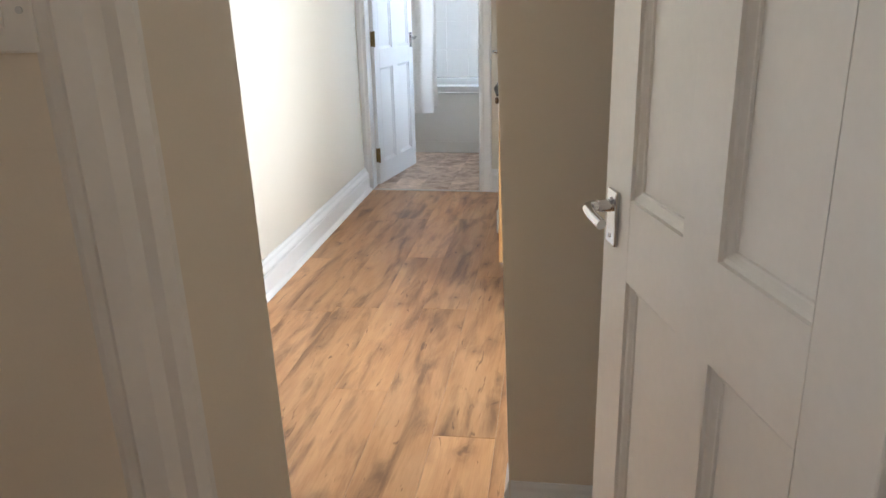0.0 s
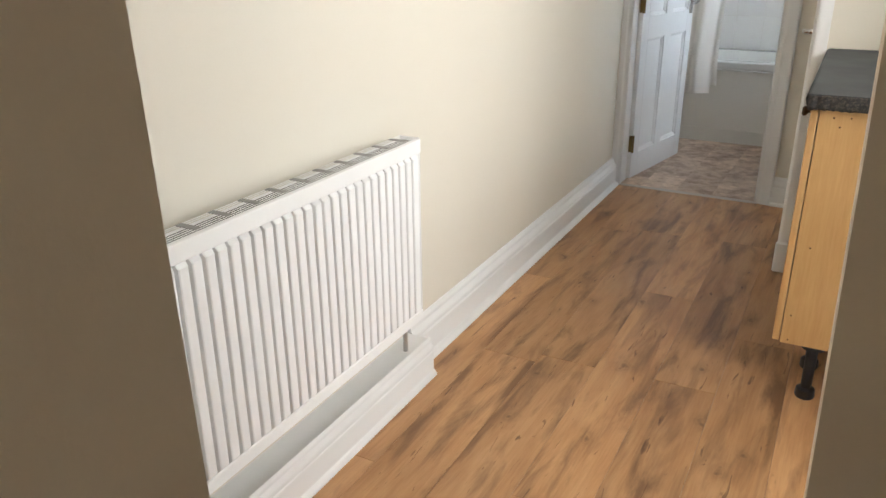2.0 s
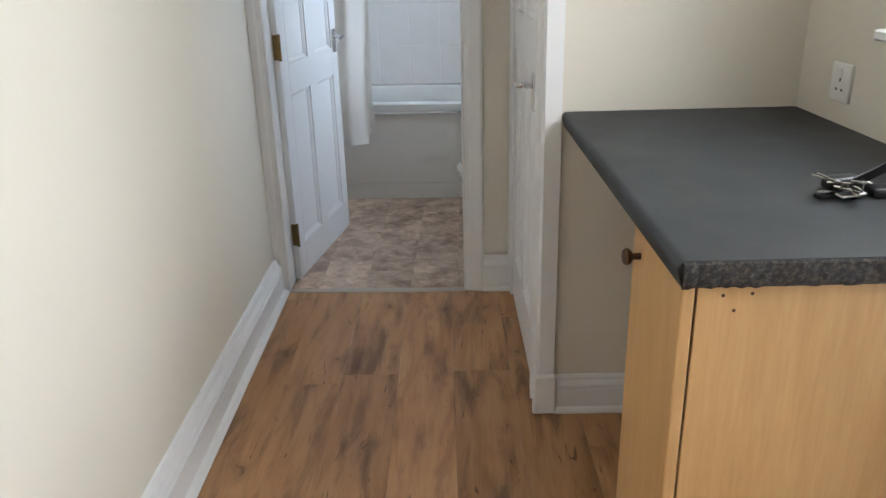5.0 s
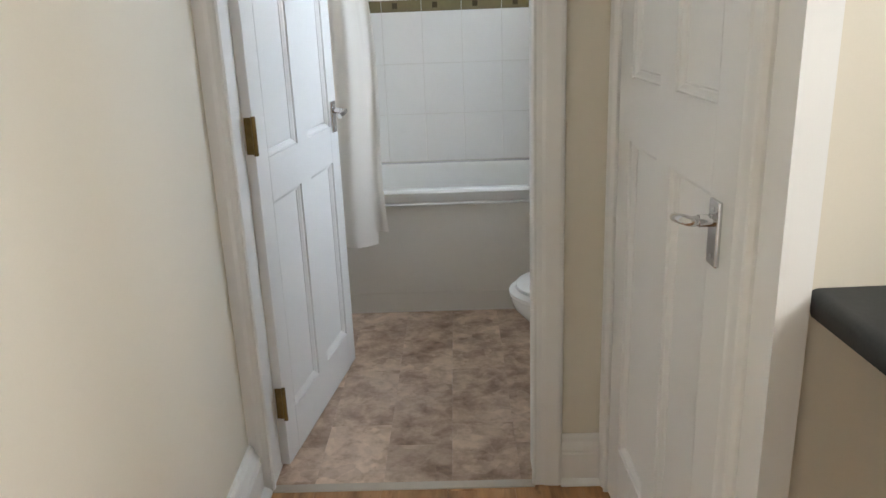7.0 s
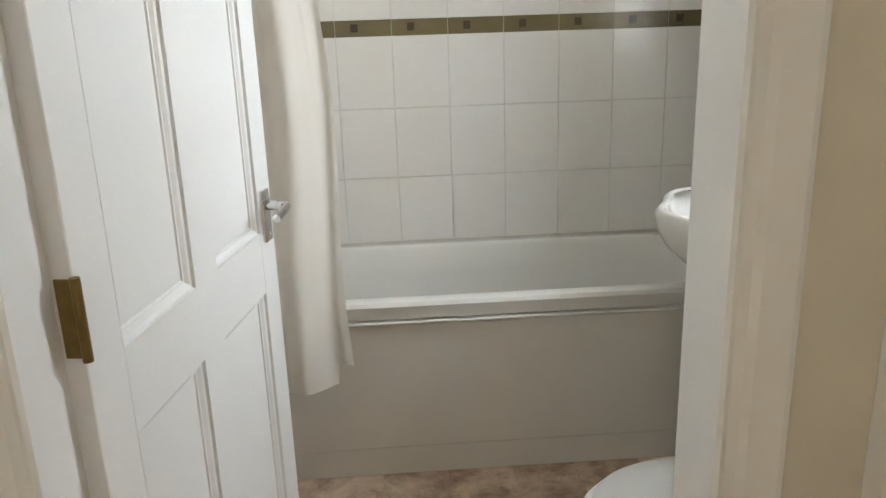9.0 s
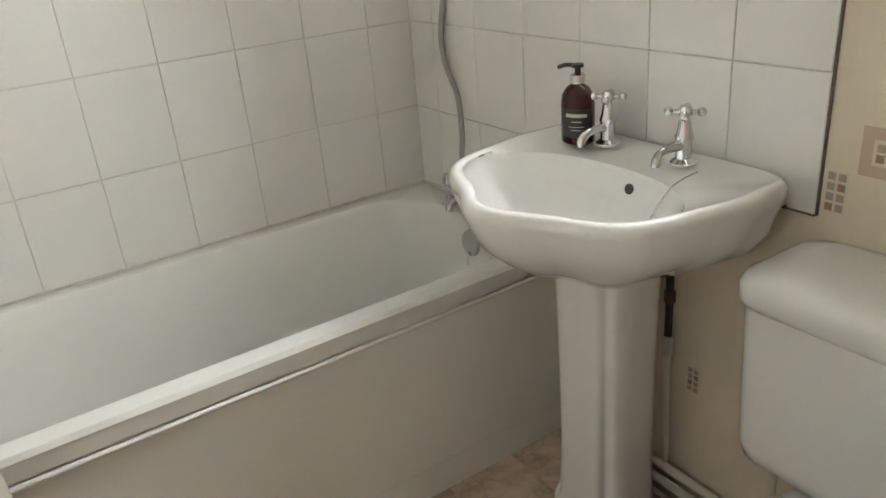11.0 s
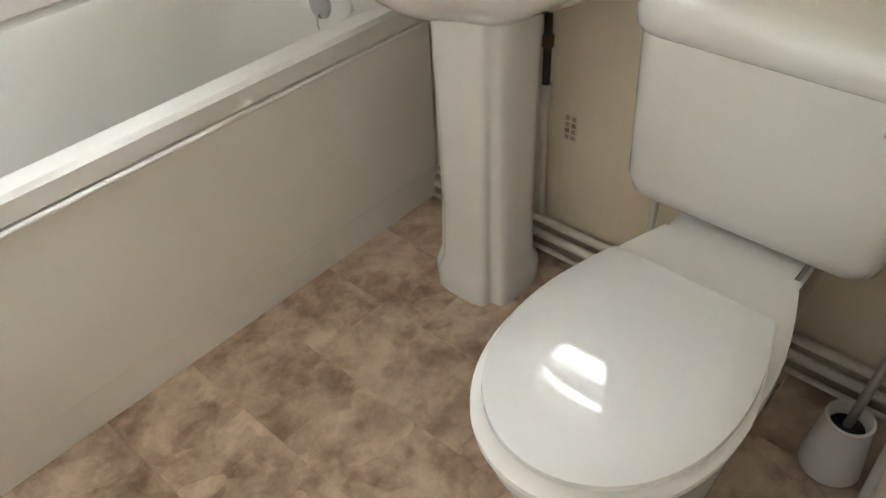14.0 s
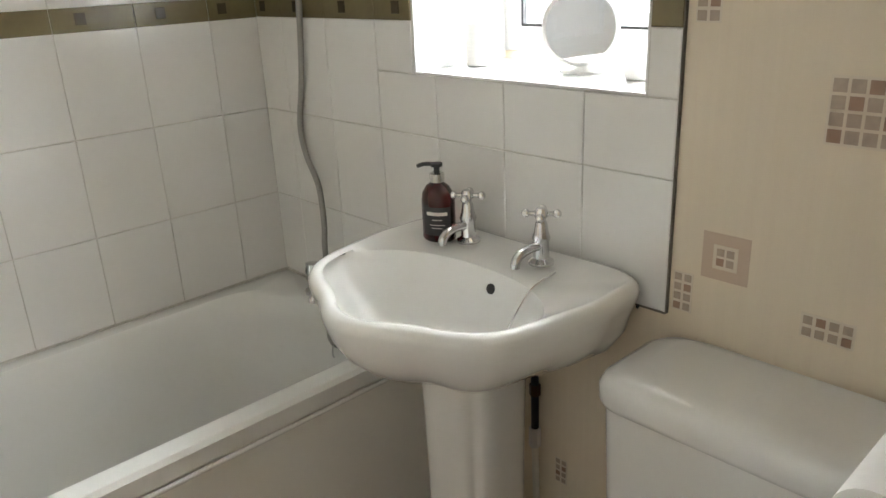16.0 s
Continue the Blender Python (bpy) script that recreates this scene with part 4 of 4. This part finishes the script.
def soap(x, y, z):
    root = thing("soap_bottle", None, None, "dark red pump bottle of liquid soap on the basin", "soap bottle")
    part("bottle", lathe([(0.030, z), (0.0325, z + 0.0033), (0.0325, z + 0.0789), (0.030, z + 0.0954), (0.022, z + 0.1096), (0.013, z + 0.1162), (0.012, z + 0.1212)], x, y, 28, sx=0.95, sy=1.12), AMBER, root, "", True)
    col = part("collar", lathe([(0.0145, z + 0.1179), (0.0145, z + 0.1345), (0.012, z + 0.1361)], x, y, 18), STEEL, root, "silver pump collar", True)
    pump = lathe([(0.006, z + 0.1328), (0.006, z + 0.1477), (0.012, z + 0.1486), (0.012, z + 0.1552), (0.0, z + 0.1569)], x, y, 14, cap=(True, False))
    tube([(x, y, z + 0.1519), (x - 0.012, y + 0.02, z + 0.1527), (x - 0.02, y + 0.034, z + 0.1477)], 0.0042, 8, pump)
    part("pump", pump, BLACK, root, "black pump head", True)
    n = 14
    arc = [[(x + 0.95 * 0.0333 * math.cos(radians(165 + 100 * i / n)), y + 1.12 * 0.0333 * math.sin(radians(165 + 100 * i / n)), zz) for i in range(n + 1)] for zz in (z + 0.0149, z + 0.0730)]
    lab = part("label", loft(arc, (False, False), False), LABELBLACK, root, "black wrap label", True)
    for zz, h, a0, a1 in ((z + 0.0564, 0.007, 180, 252), (z + 0.0465, 0.002, 200, 232), (z + 0.0365, 0.0013, 190, 242), (z + 0.0299, 0.0013, 198, 232)):
        band = [[(x + 0.95 * 0.0337 * math.cos(radians(a0 + (a1 - a0) * i / 10)), y + 1.12 * 0.0337 * math.sin(radians(a0 + (a1 - a0) * i / 10)), q) for i in range(11)] for q in (zz, zz + h)]
        part("print_line", loft(band, (False, False), False), INK, lab)
    return root


soap(0.345, 6.445, 0.8485)


def toilet():
    root = thing("toilet", None, None, "white close-coupled toilet with the lid closed", "toilet")
    cy, n = 5.762, 64

    def egg(xa, xb, half, z, back=0.62, e=2.0, crease=0.0):
        """Plan outline from the hinge end xb to the rounded front xa; back: width at the hinge end over the full width."""
        side = []
        m = n // 2
        for i in range(m + 1):
            u = 0.5 - 0.5 * math.cos(math.pi * i / m)
            if u < 0.45:
                w = back + (1 - back) * math.sin(math.pi / 2 * u / 0.45)
            else:
                w = max(0.0, 1 - ((u - 0.45) / 0.55) ** (e + 0.15)) ** (1 / e)
            w *= 1 - 1.6 * crease * math.exp(-((u - 0.80) / 0.055) ** 2)
            side.append((xb + (xa - xb) * u, w * half))
        return [(px, cy + w, z) for px, w in side] + [(px, cy - w, z) for px, w in reversed(side[:-1])]

    bowl = [egg(-0.245, 0.26, 0.118, 0.0, 0.9, 2.6, 0.09), egg(-0.245, 0.26, 0.118, 0.026, 0.9, 2.6, 0.09), egg(-0.236, 0.255, 0.110, 0.040, 0.9, 2.5, 0.09), egg(-0.204, 0.25, 0.096, 0.075, 0.9, 2.4, 0.10), egg(-0.194, 0.25, 0.090, 0.16, 0.9, 2.2, 0.10), egg(-0.218, 0.25, 0.112, 0.24, 0.8, 2.0, 0.05), egg(-0.280, 0.24, 0.142, 0.31, 0.75), egg(-0.318, 0.235, 0.164, 0.350, 0.7), egg(-0.326, 0.23, 0.168, 0.378, 0.68), egg(-0.324, 0.23, 0.166, 0.388, 0.68)]
    part("bowl", loft(bowl), CERAMIC, root, "", True)
    neck = [[(px, cy + sy * w, z) for px, sy in ((0.06, -1), (0.06, 1), (0.43, 1), (0.43, -1))] for w, z in ((0.09, 0.14), (0.112, 0.30), (0.115, 0.345), (0.115, 0.384))]
    shelf = loft(neck)
    bmesh.ops.bevel(shelf, geom=list(shelf.edges), offset=0.012, segments=3, affect="EDGES")
    part("cistern_shelf", shelf, CERAMIC, root, "", True)
    seat = [egg(-0.322, 0.092, 0.168, 0.390, 0.7), egg(-0.330, 0.095, 0.173, 0.395, 0.7), egg(-0.330, 0.095, 0.173, 0.405, 0.7), egg(-0.322, 0.093, 0.168, 0.410, 0.7)]
    part("seat", loft(seat), PLASTIC, root, "", True)
    lid = [egg(-0.304, 0.086, 0.159, 0.412, 0.8), egg(-0.310, 0.088, 0.164, 0.416, 0.8), egg(-0.309, 0.088, 0.163, 0.425, 0.8), egg(-0.300, 0.086, 0.157, 0.4295, 0.8), egg(-0.20, 0.055, 0.10, 0.4312, 0.7), egg(-0.11, 0.0, 0.04, 0.4315, 0.7)]
    part("lid", loft(lid), LIDWHITE, root, "glossy white closed seat lid", True)
    for hy in (cy - 0.075, cy + 0.075):
        part("seat_hinge", tube([(0.100, hy - 0.018, 0.402), (0.100, hy + 0.018, 0.402)], 0.010, 12), CHROME, root, "", True)
    part("fixing_bolt", lathe([(0.008, 0), (0.006, 0.004), (0, 0.005)], 0, 0, 12, cap=(True, False)), DARKBRONZE, root).matrix_basis = pose(-0.02, cy - 0.097, 0.05, 80)

    def tank(gx, gy, z):
        return rounded(0.252 - gx, cy - 0.208 - gy, BX1 - 0.008, cy + 0.226 + gy, 0.045, z, 5)

    part("cistern", loft([tank(-0.045, -0.05, 0.386), tank(-0.022, -0.026, 0.389), tank(-0.008, -0.010, 0.402), tank(-0.002, -0.003, 0.43), tank(0.0, 0.0, 0.54), tank(0.004, 0.004, 0.694)]), CERAMIC, root, "", True)

    def cap(g, z):
        return rounded(0.244 - g, cy - 0.217 - g, BX1 - 0.006, cy + 0.234 + g, 0.045, z, 5)

    part("cistern_lid", loft([cap(-0.006, 0.690), cap(0.0, 0.695), cap(0.004, 0.706), cap(0.004, 0.731), cap(-0.003, 0.745), cap(-0.018, 0.753), cap(-0.05, 0.756)]), CERAMIC, root, "domed white cistern lid", True)
    fl = tube([(0.255, cy - 0.175, 0.666), (0.236, cy - 0.175, 0.666)], 0.013, 14)
    tube([(0.240, cy - 0.175, 0.666), (0.230, cy - 0.168, 0.665), (0.228, cy - 0.148, 0.663)], 0.0055, 10, fl)
    part("flush_lever", fl, CHROME, root, "chrome flush lever", True)
    return root


toilet()


def toilet_brush(x, y):
    root = thing("toilet_brush", None, None, "white toilet brush holder with a metal brush handle", "toilet brush")
    h = [(0.048, 0.0), (0.052, 0.004), (0.050, 0.03), (0.042, 0.10), (0.038, 0.125), (0.040, 0.130), (0.034, 0.131), (0.032, 0.12), (0.034, 0.03)]
    part("holder", lathe(h, x, y, 28), PLASTIC, root, "", True)
    part("bristles", lathe([(0.025, 0.03), (0.030, 0.05), (0.030, 0.105), (0.010, 0.112)], x, y, 20), BLACK, root, "", True)
    part("brush_handle", tube([(x, y, 0.11), (x + 0.02, y - 0.01, 0.25), (x + 0.035, y - 0.018, 0.34)], 0.008, 10), SATIN, root, "brushed metal brush handle", True)
    return root


toilet_brush(0.270, 5.512)


def paper_roll(x, y, z):
    root = thing("toilet_roll", None, None, "part-used white toilet roll with a hanging sheet", "toilet roll")
    r0, r1, w, n = 0.0195, 0.0265, 0.10, 36
    rings = []
    for px, r in ((x, r0), (x, r1), (x + w, r1), (x + w, r0)):
        rings.append([(px, y + r * math.cos(2 * math.pi * i / n), z + r * math.sin(2 * math.pi * i / n)) for i in range(n)])
    roll = loft(rings, (False, False))
    part("roll", roll, TISSUE, root, "", True)
    core = [[(px, y + r * math.cos(2 * math.pi * i / n), z + r * math.sin(2 * math.pi * i / n)) for i in range(n)] for px, r in ((x + 0.001, r0), (x + w - 0.001, r0), (x + w - 0.001, r0 - 0.0015), (x + 0.001, r0 - 0.0015))]
    part("card_tube", loft(core, (False, False)), CARD, root, "brown card tube", True)
    rows = []
    for k in range(13):
        u = k / 12
        row = []
        for i in range(13):
            f = i / 12
            drop = (0.055 + 0.15 * f) * u
            curl = -0.045 * (1 - f) * u * u + 0.022 * f * math.sin(2.2 * u)
            row.append((x + w * f, y + r1 + 0.0008 + curl + 0.002 * math.sin(6 * f + 4 * u) * u, z - drop))
        rows.append(row)
    part("loose_sheet", loft(rows, (False, False), False), TISSUE, root, "loose sheet hanging down", True)
    part("spindle", tube([(x + 0.03, y, z), (x + w + 0.012, y, z)], 0.0115, 14), PLASTIC, root, "", True)
    arm = tube([(x + w + 0.010, y, z), (x + w + 0.014, y - 0.03, z), (x + w + 0.014, BATHIN + 0.004, z)], 0.006, 8)
    part("holder_arm", arm, CHROME, root, "", True)
    return root


ROLL = (-0.183, 5.482, 1.018)
paper_roll(*ROLL)


def curtain():
    root = thing("shower_curtain", None, None, "cream fabric shower curtain gathered at the bath end", "curtain")
    rows = []
    m, k = 110, 26
    for j in range(k + 1):
        u = j / k
        z = 1.93 - (1.93 - 0.338) * u
        row = []
        for i in range(m + 1):
            s = i / m
            wide = 0.41 + 0.065 * u
            px = -1.245 + wide * s + 0.012 * math.sin(9 * u + 3) * s
            amp = 0.014 + 0.010 * u
            py = 6.535 + (0.20 * s - 0.185) * (0.4 + 0.6 * u) + amp * math.sin(2 * math.pi * 3.3 * s + 1.2 * u + 0.5 * math.sin(3 * s)) + 0.0025 * math.sin(2 * math.pi * 7 * s + 5 * u) - 0.012 * u
            row.append((px, py, z + (0.006 * math.sin(11 * s) + (0.055 if s > 0.9 else 0.0)) * u))
        rows.append(row)
    ob = part("cloth", loft(rows, (False, False), False), CURTAIN, root, "", True)
    part("rail", tube([(BX0, 6.535, 1.945), (BX1, 6.535, 1.945)], 0.011, 12), PLASTIC, root, "white curtain rail", True)
    return root


curtain()

# pipes beside the pedestal and along the skirting
def pipe(label, pts, r, mat, name="water_pipe"):
    return thing(name, tube(pts, r, 10), mat, label, "pipe", smooth=True)


pipe("white painted pipe along the bathroom skirting", [(0.428, 5.45, 0.092), (0.428, 6.58, 0.092)], 0.010, COPPER)
pipe("white painted second pipe below the skirting pipe", [(0.416, 5.45, 0.060), (0.416, 6.58, 0.060)], 0.0105, COPPER)
pipe("thin white pipe low along the bathroom floor", [(0.408, 5.45, 0.026), (0.408, 6.58, 0.026)], 0.006, COPPER)
pipe("white thin pipe from the cistern to the skirting", [(0.375, 5.962, 0.41), (0.378, 5.964, 0.25), (0.385, 5.966, 0.065)], 0.007, COPPER)
pipe("white lower run of the basin supply pipe", [(0.435, 6.262, 0.09), (0.43, 6.262, 0.25), (0.425, 6.262, 0.40)], 0.0075, COPPER)
v = thing("isolating_valve", None, None, "dark flexible supply pipe with a metal valve", "valve")
part("hose", tube([(0.425, 6.262, 0.43), (0.425, 6.262, 0.52), (0.42, 6.26, 0.64)], 0.0085, 10), BLACK, v, "dark braided hose", True)
part("nut", lathe([(0.013, 0.395), (0.013, 0.44)], 0.425, 6.262, 6), SATIN, v)
part("nut", lathe([(0.012, 0.52), (0.012, 0.545)], 0.425, 6.262, 6), DARKBRONZE, v)

# things on the window sill
thing("white_cup", lathe([(0.026, 1.158), (0.030, 1.161), (0.034, 1.248), (0.031, 1.248), (0.027, 1.165)], 0.585, 6.548, 28), PLASTIC, "white plastic cup on the window sill", "cup", smooth=True)
thing("white_dish", lathe([(0.022, 1.158), (0.026, 1.159), (0.040, 1.195), (0.037, 1.196), (0.022, 1.163)], 0.575, 6.14, 28), PLASTIC, "small white dish on the window sill", "dish", smooth=True)
mr = thing("vanity_mirror", None, None, "round white vanity mirror on a stand", "mirror")
tilt = pose(0.59, 6.285, 1.245, 0, -93, 30)
part("mirror_frame", lathe([(0.066, -0.004), (0.074, 0.0), (0.074, 0.010), (0.068, 0.014), (0.064, 0.010)], 0, 0, 48), PLASTIC, mr, "", True).matrix_basis = tilt
part("mirror_glass", lathe([(0.0655, 0.0), (0.0655, 0.0145)], 0, 0, 48), MIRROR, mr, "silvered mirror glass").matrix_basis = tilt
part("stand", lathe([(0.052, 1.158), (0.052, 1.163), (0.03, 1.167), (0.009, 1.172), (0.009, 1.185)], 0.60, 6.285, 28, sx=0.7), PLASTIC, mr, "", True)
structure("window_sill", boxes((BX1 - 0.008, WY0, WZ0, 0.73, WY1, WZ0 + 0.004)), TILE, "white tiled window sill")
structure("trim_window_reveal", boxes((BX1 - 0.004, WY1 - 0.004, WZ0 + 0.004, 0.73, WY1, WZ1), (BX1 - 0.004, WY0, WZ0 + 0.004, 0.73, WY0 + 0.004, WZ1)), GLOSS, "white painted window reveal")
structure("trim_tile_edge", boxes((BX1 - 0.008, 5.9848, 0.786, BX1, 5.987, H), (BX1 - 0.0085, 5.987, 0.7845, BX1, 6.57, 0.788)), EDGE, "dark sealed edge of the tiled area")

# wallpaper motifs


def motif(y, z, cols, rows, cell, gap, ground, reds, pad, size=None):
    """A printed block of small squares; y is the edge nearest the tiles, z its top."""
    x = BX1 - 0.0006
    w, h = cols * cell + (cols - 1) * gap, rows * cell + (rows - 1) * gap
    W, Hh = (size, size) if size else (w + 2 * pad, h + 2 * pad)
    root = thing("wallpaper_motif", boxes((x, y - W, z - Hh, x + 0.0005, y, z)), ground, "printed block of brown squares on the wallpaper", "wallpaper motif", "printed wallpaper blocks", "structure")
    oy, oz = y - (W - w) / 2, z - (Hh - h) / 2
    if size:
        part("square_ground", boxes((x - 0.0006, oy - w - 0.006, oz - h - 0.006, x, oy + 0.006, oz + 0.006)), MPALE, root)
    for i in range(cols):
        for j in range(rows):
            a, c = oy - i * (cell + gap), oz - j * (cell + gap)
            part("square", boxes((x - 0.0012, a - cell, c - cell, x - 0.0007, a, c)), MRED if (i, j) in reds else MGREY, root)
    return root


motif(5.931, 0.949, 2, 2, 0.0125, 0.004, PINK, {(0, 1)}, 0.0, 0.079)
motif(5.766, 0.856, 4, 2, 0.0135, 0.0055, MPALE, {(1, 0), (3, 1)}, 0.004)
motif(5.979, 0.868, 2, 4, 0.0125, 0.005, MPALE, {(1, 1), (0, 3)}, 0.003)
motif(5.768, 1.206, 4, 4, 0.0185, 0.0045, MPALE, {(2, 0), (1, 1), (3, 2), (0, 3)}, 0.004)
motif(5.972, 1.31, 2, 2, 0.015, 0.005, MPALE, {(1, 0)}, 0.003)
motif(6.226, 0.373, 2, 4, 0.0105, 0.0045, MPALE, {(1, 1), (0, 2)}, 0.003)
motif(5.71, 1.40, 4, 2, 0.0135, 0.0055, MPALE, {(1, 0), (3, 1)}, 0.004)

# ---- pieces: tiles, planks ----
CACHE = {}


def piece(name, w, d, t, mat, parent, at, chamfer=0.0012):
    """A chamfered slab w by d, its face at local z=0; alike pieces share one mesh."""
    key = (name, round(w, 4), round(d, 4), mat.name)
    if key not in CACHE:
        c = chamfer
        rings = [[(-w / 2, -d / 2, -t), (w / 2, -d / 2, -t), (w / 2, d / 2, -t), (-w / 2, d / 2, -t)],
                 [(-w / 2, -d / 2, -c), (w / 2, -d / 2, -c), (w / 2, d / 2, -c), (-w / 2, d / 2, -c)],
                 [(-w / 2 + c, -d / 2 + c, 0), (w / 2 - c, -d / 2 + c, 0), (w / 2 - c, d / 2 - c, 0), (-w / 2 + c, d / 2 - c, 0)]]
        CACHE[key] = mesh_of(name, loft(rings, (False, True)), mat)
    ob = new(name, CACHE[key])
    ob.parent = parent
    ob.matrix_basis = at
    return ob


# glazed wall tiles: rows from the bath up, a border band, then plain rows
ROWS_Z = [(0.552, 0.782), (0.784, 1.0215), (1.0235, 1.260), (1.313, 1.54), (1.542, 1.776), (1.778, 2.012), (2.014, 2.25), (2.252, 2.418)]
tiles_back = structure("wall_tiles_back", boxes((BX0, BY1 - 0.0045, 0.55, BX1, BY1, H)), GROUT, "white glazed tiling with an olive border above the bath")
edges = [BX1 - 0.005] + [0.309 - 0.1878 * k for k in range(9)]
edges = [e for e in edges if e > BX0 + 0.02] + [BX0 + 0.002]
jit = random.Random(11)


def tilted(m):
    return m @ pose(0, 0, 0, jit.uniform(-0.12, 0.12), jit.uniform(-0.12, 0.12), 0)


for a, b in zip(edges, edges[1:]):
    for z0, z1 in ROWS_Z:
        piece("tile", a - b - 0.0017, z1 - z0, 0.006, TILE, tiles_back, tilted(pose((a + b) / 2, BY1 - 0.0075, (z0 + z1) / 2, 90)))
    piece("border_tile", a - b - 0.0017, 0.053, 0.006, BAND, tiles_back, pose((a + b) / 2, BY1 - 0.0078, 1.2865, 90))
    if a - b > 0.1:
        piece("border_inset", 0.024, 0.026, 0.002, BANDDARK, tiles_back, pose((a + b) / 2 - 0.03, BY1 - 0.0095, 1.288, 90), 0.0006)
tiles_right = structure("wall_tiles_window", boxes((BX1 - 0.0045, 5.987, 0.788, BX1, 6.545, WZ0 - 0.001), (BX1 - 0.0045, 6.545, 0.55, BX1, BY1 - 0.0045, WZ0 - 0.001), (BX1 - 0.0045, WY1, WZ0 - 0.001, BX1, BY1 - 0.0045, H), (BX1 - 0.0045, 5.987, WZ0 - 0.001, BX1, WY0, H), (BX1 - 0.0045, WY0, WZ1, BX1, WY1, H)), GROUT, "white glazed tiling round the bathroom window")
ys = [5.987, 6.167, 6.354, 6.542, 6.730, 6.918, 7.106, BY1 - 0.008]
for a, b in zip(ys, ys[1:]):
    bands = [(z0, z1, TILE, "tile") for z0, z1 in ROWS_Z] + [(1.262, 1.311, BAND, "border_tile")]
    for z0, z1, mat, nm in bands:
        if z0 < 0.7 and a < 6.54:
            continue
        spans = [(a, b, z0, z1)]
        if a < WY1 and b > WY0 and z1 > WZ0 and z0 < WZ1:
            spans = []
            if z0 < WZ0 - 0.02:
                spans.append((a, b, z0, WZ0 - 0.002))
                if a < WY0:
                    spans.append((a, WY0 - 0.002, WZ0, z1))
                if b > WY1:
                    spans.append((WY1 + 0.002, b, WZ0, z1))
            elif z1 > WZ1 + 0.02:
                spans.append((a, b, WZ1 + 0.002, z1))
            else:
                if a < WY0:
                    spans.append((a, WY0 - 0.002, z0, z1))
                if b > WY1:
                    spans.append((WY1 + 0.002, b, z0, z1))
        for p, q, u, w in spans:
            if q - p > 0.01 and w - u > 0.01:
                piece(nm, q - p - 0.0017, w - u, 0.006, mat, tiles_right, tilted(pose(BX1 - 0.0075, (p + q) / 2, (u + w) / 2, 90, 0, -90)))
    if b - a > 0.1 and not (b < WY1 + 0.05 and a > WY0 - 0.07):
        piece("border_inset", 0.024, 0.026, 0.002, BANDDARK, tiles_right, pose(BX1 - 0.0095, (a + b) / 2 + 0.02, 1.288, 90, 0, -90), 0.0006)

# oak laminate planks along the walk
PW, PL = 0.184, 1.33
ENDS = {0: 3.245, 1: 4.627, 2: 2.615, 3: 4.64, 4: 3.70, 5: 4.21, 6: 3.02, 7: 4.45}
for c in range(-1, 8):
    x0 = -0.905 + PW * c
    a, b = max(x0, -1.077), min(x0 + PW, RIGHT - 0.001)
    if b - a < 0.02:
        continue
    y = ENDS.get(c, 3.9)
    while y > -0.6:
        y -= PL
    while y < 5.318:
        p, q = max(y, -0.629), min(y + PL, 5.318)
        if q - p > 0.03:
            piece("plank", b - a - 0.0006, q - p - 0.0008, 0.009, OAK, floor, pose((a + b) / 2, (p + q) / 2, 0), 0.0006)
        y += PL

# stone print vinyl blocks in the bathroom
VW, VL = 0.193, 0.386
c = 0
x = -0.717 - 3 * VW
while x < BX1:
    y = 5.335 - (VL * 0.5 if c % 2 else VL * 0.19)
    while y < BY1:
        a, b, p, q = max(x, BX0), min(x + VW, BX1), max(y, 5.338), min(y + VL, BY1)
        if b - a > 0.01 and q - p > 0.01:
            piece("vinyl_block", b - a - 0.0004, q - p - 0.0004, 0.009, VINYL, bath_floor, pose((a + b) / 2, (p + q) / 2, 0), 0.0004)
        y += VL
    x += VW
    c += 1

# the kitchen and lobby stand slightly out of square with the bathroom
SKEW = pose(-1.02, 5.32, 0, 0, 0, 1.8) @ pose(1.02, -5.32, 0)
SQUARE = ("wall_bath", "floor_bathroom", "wall_tiles", "ceiling", "ground_slab", "backdrop", "trim_bathroom", "trim_bath", "trim_threshold", "door_bathroom", "window_2", "window_sill", "trim_window", "trim_tile", "wallpaper", "baseboard_bath", "baseboard_corridor_end")
KITCHEN = ("wall_", "baseboard_", "trim_", "floor", "door_", "window_", "radiator", "kitchen_base_unit", "worktop", "light_switch", "key_bunch", "blue_key_tag")
for ob in scene.objects:
    if ob.parent is None and ob.type in {"MESH", "EMPTY"} and ob.name.startswith(KITCHEN) and not ob.name.startswith(SQUARE):
        ob.matrix_basis = SKEW @ ob.matrix_basis
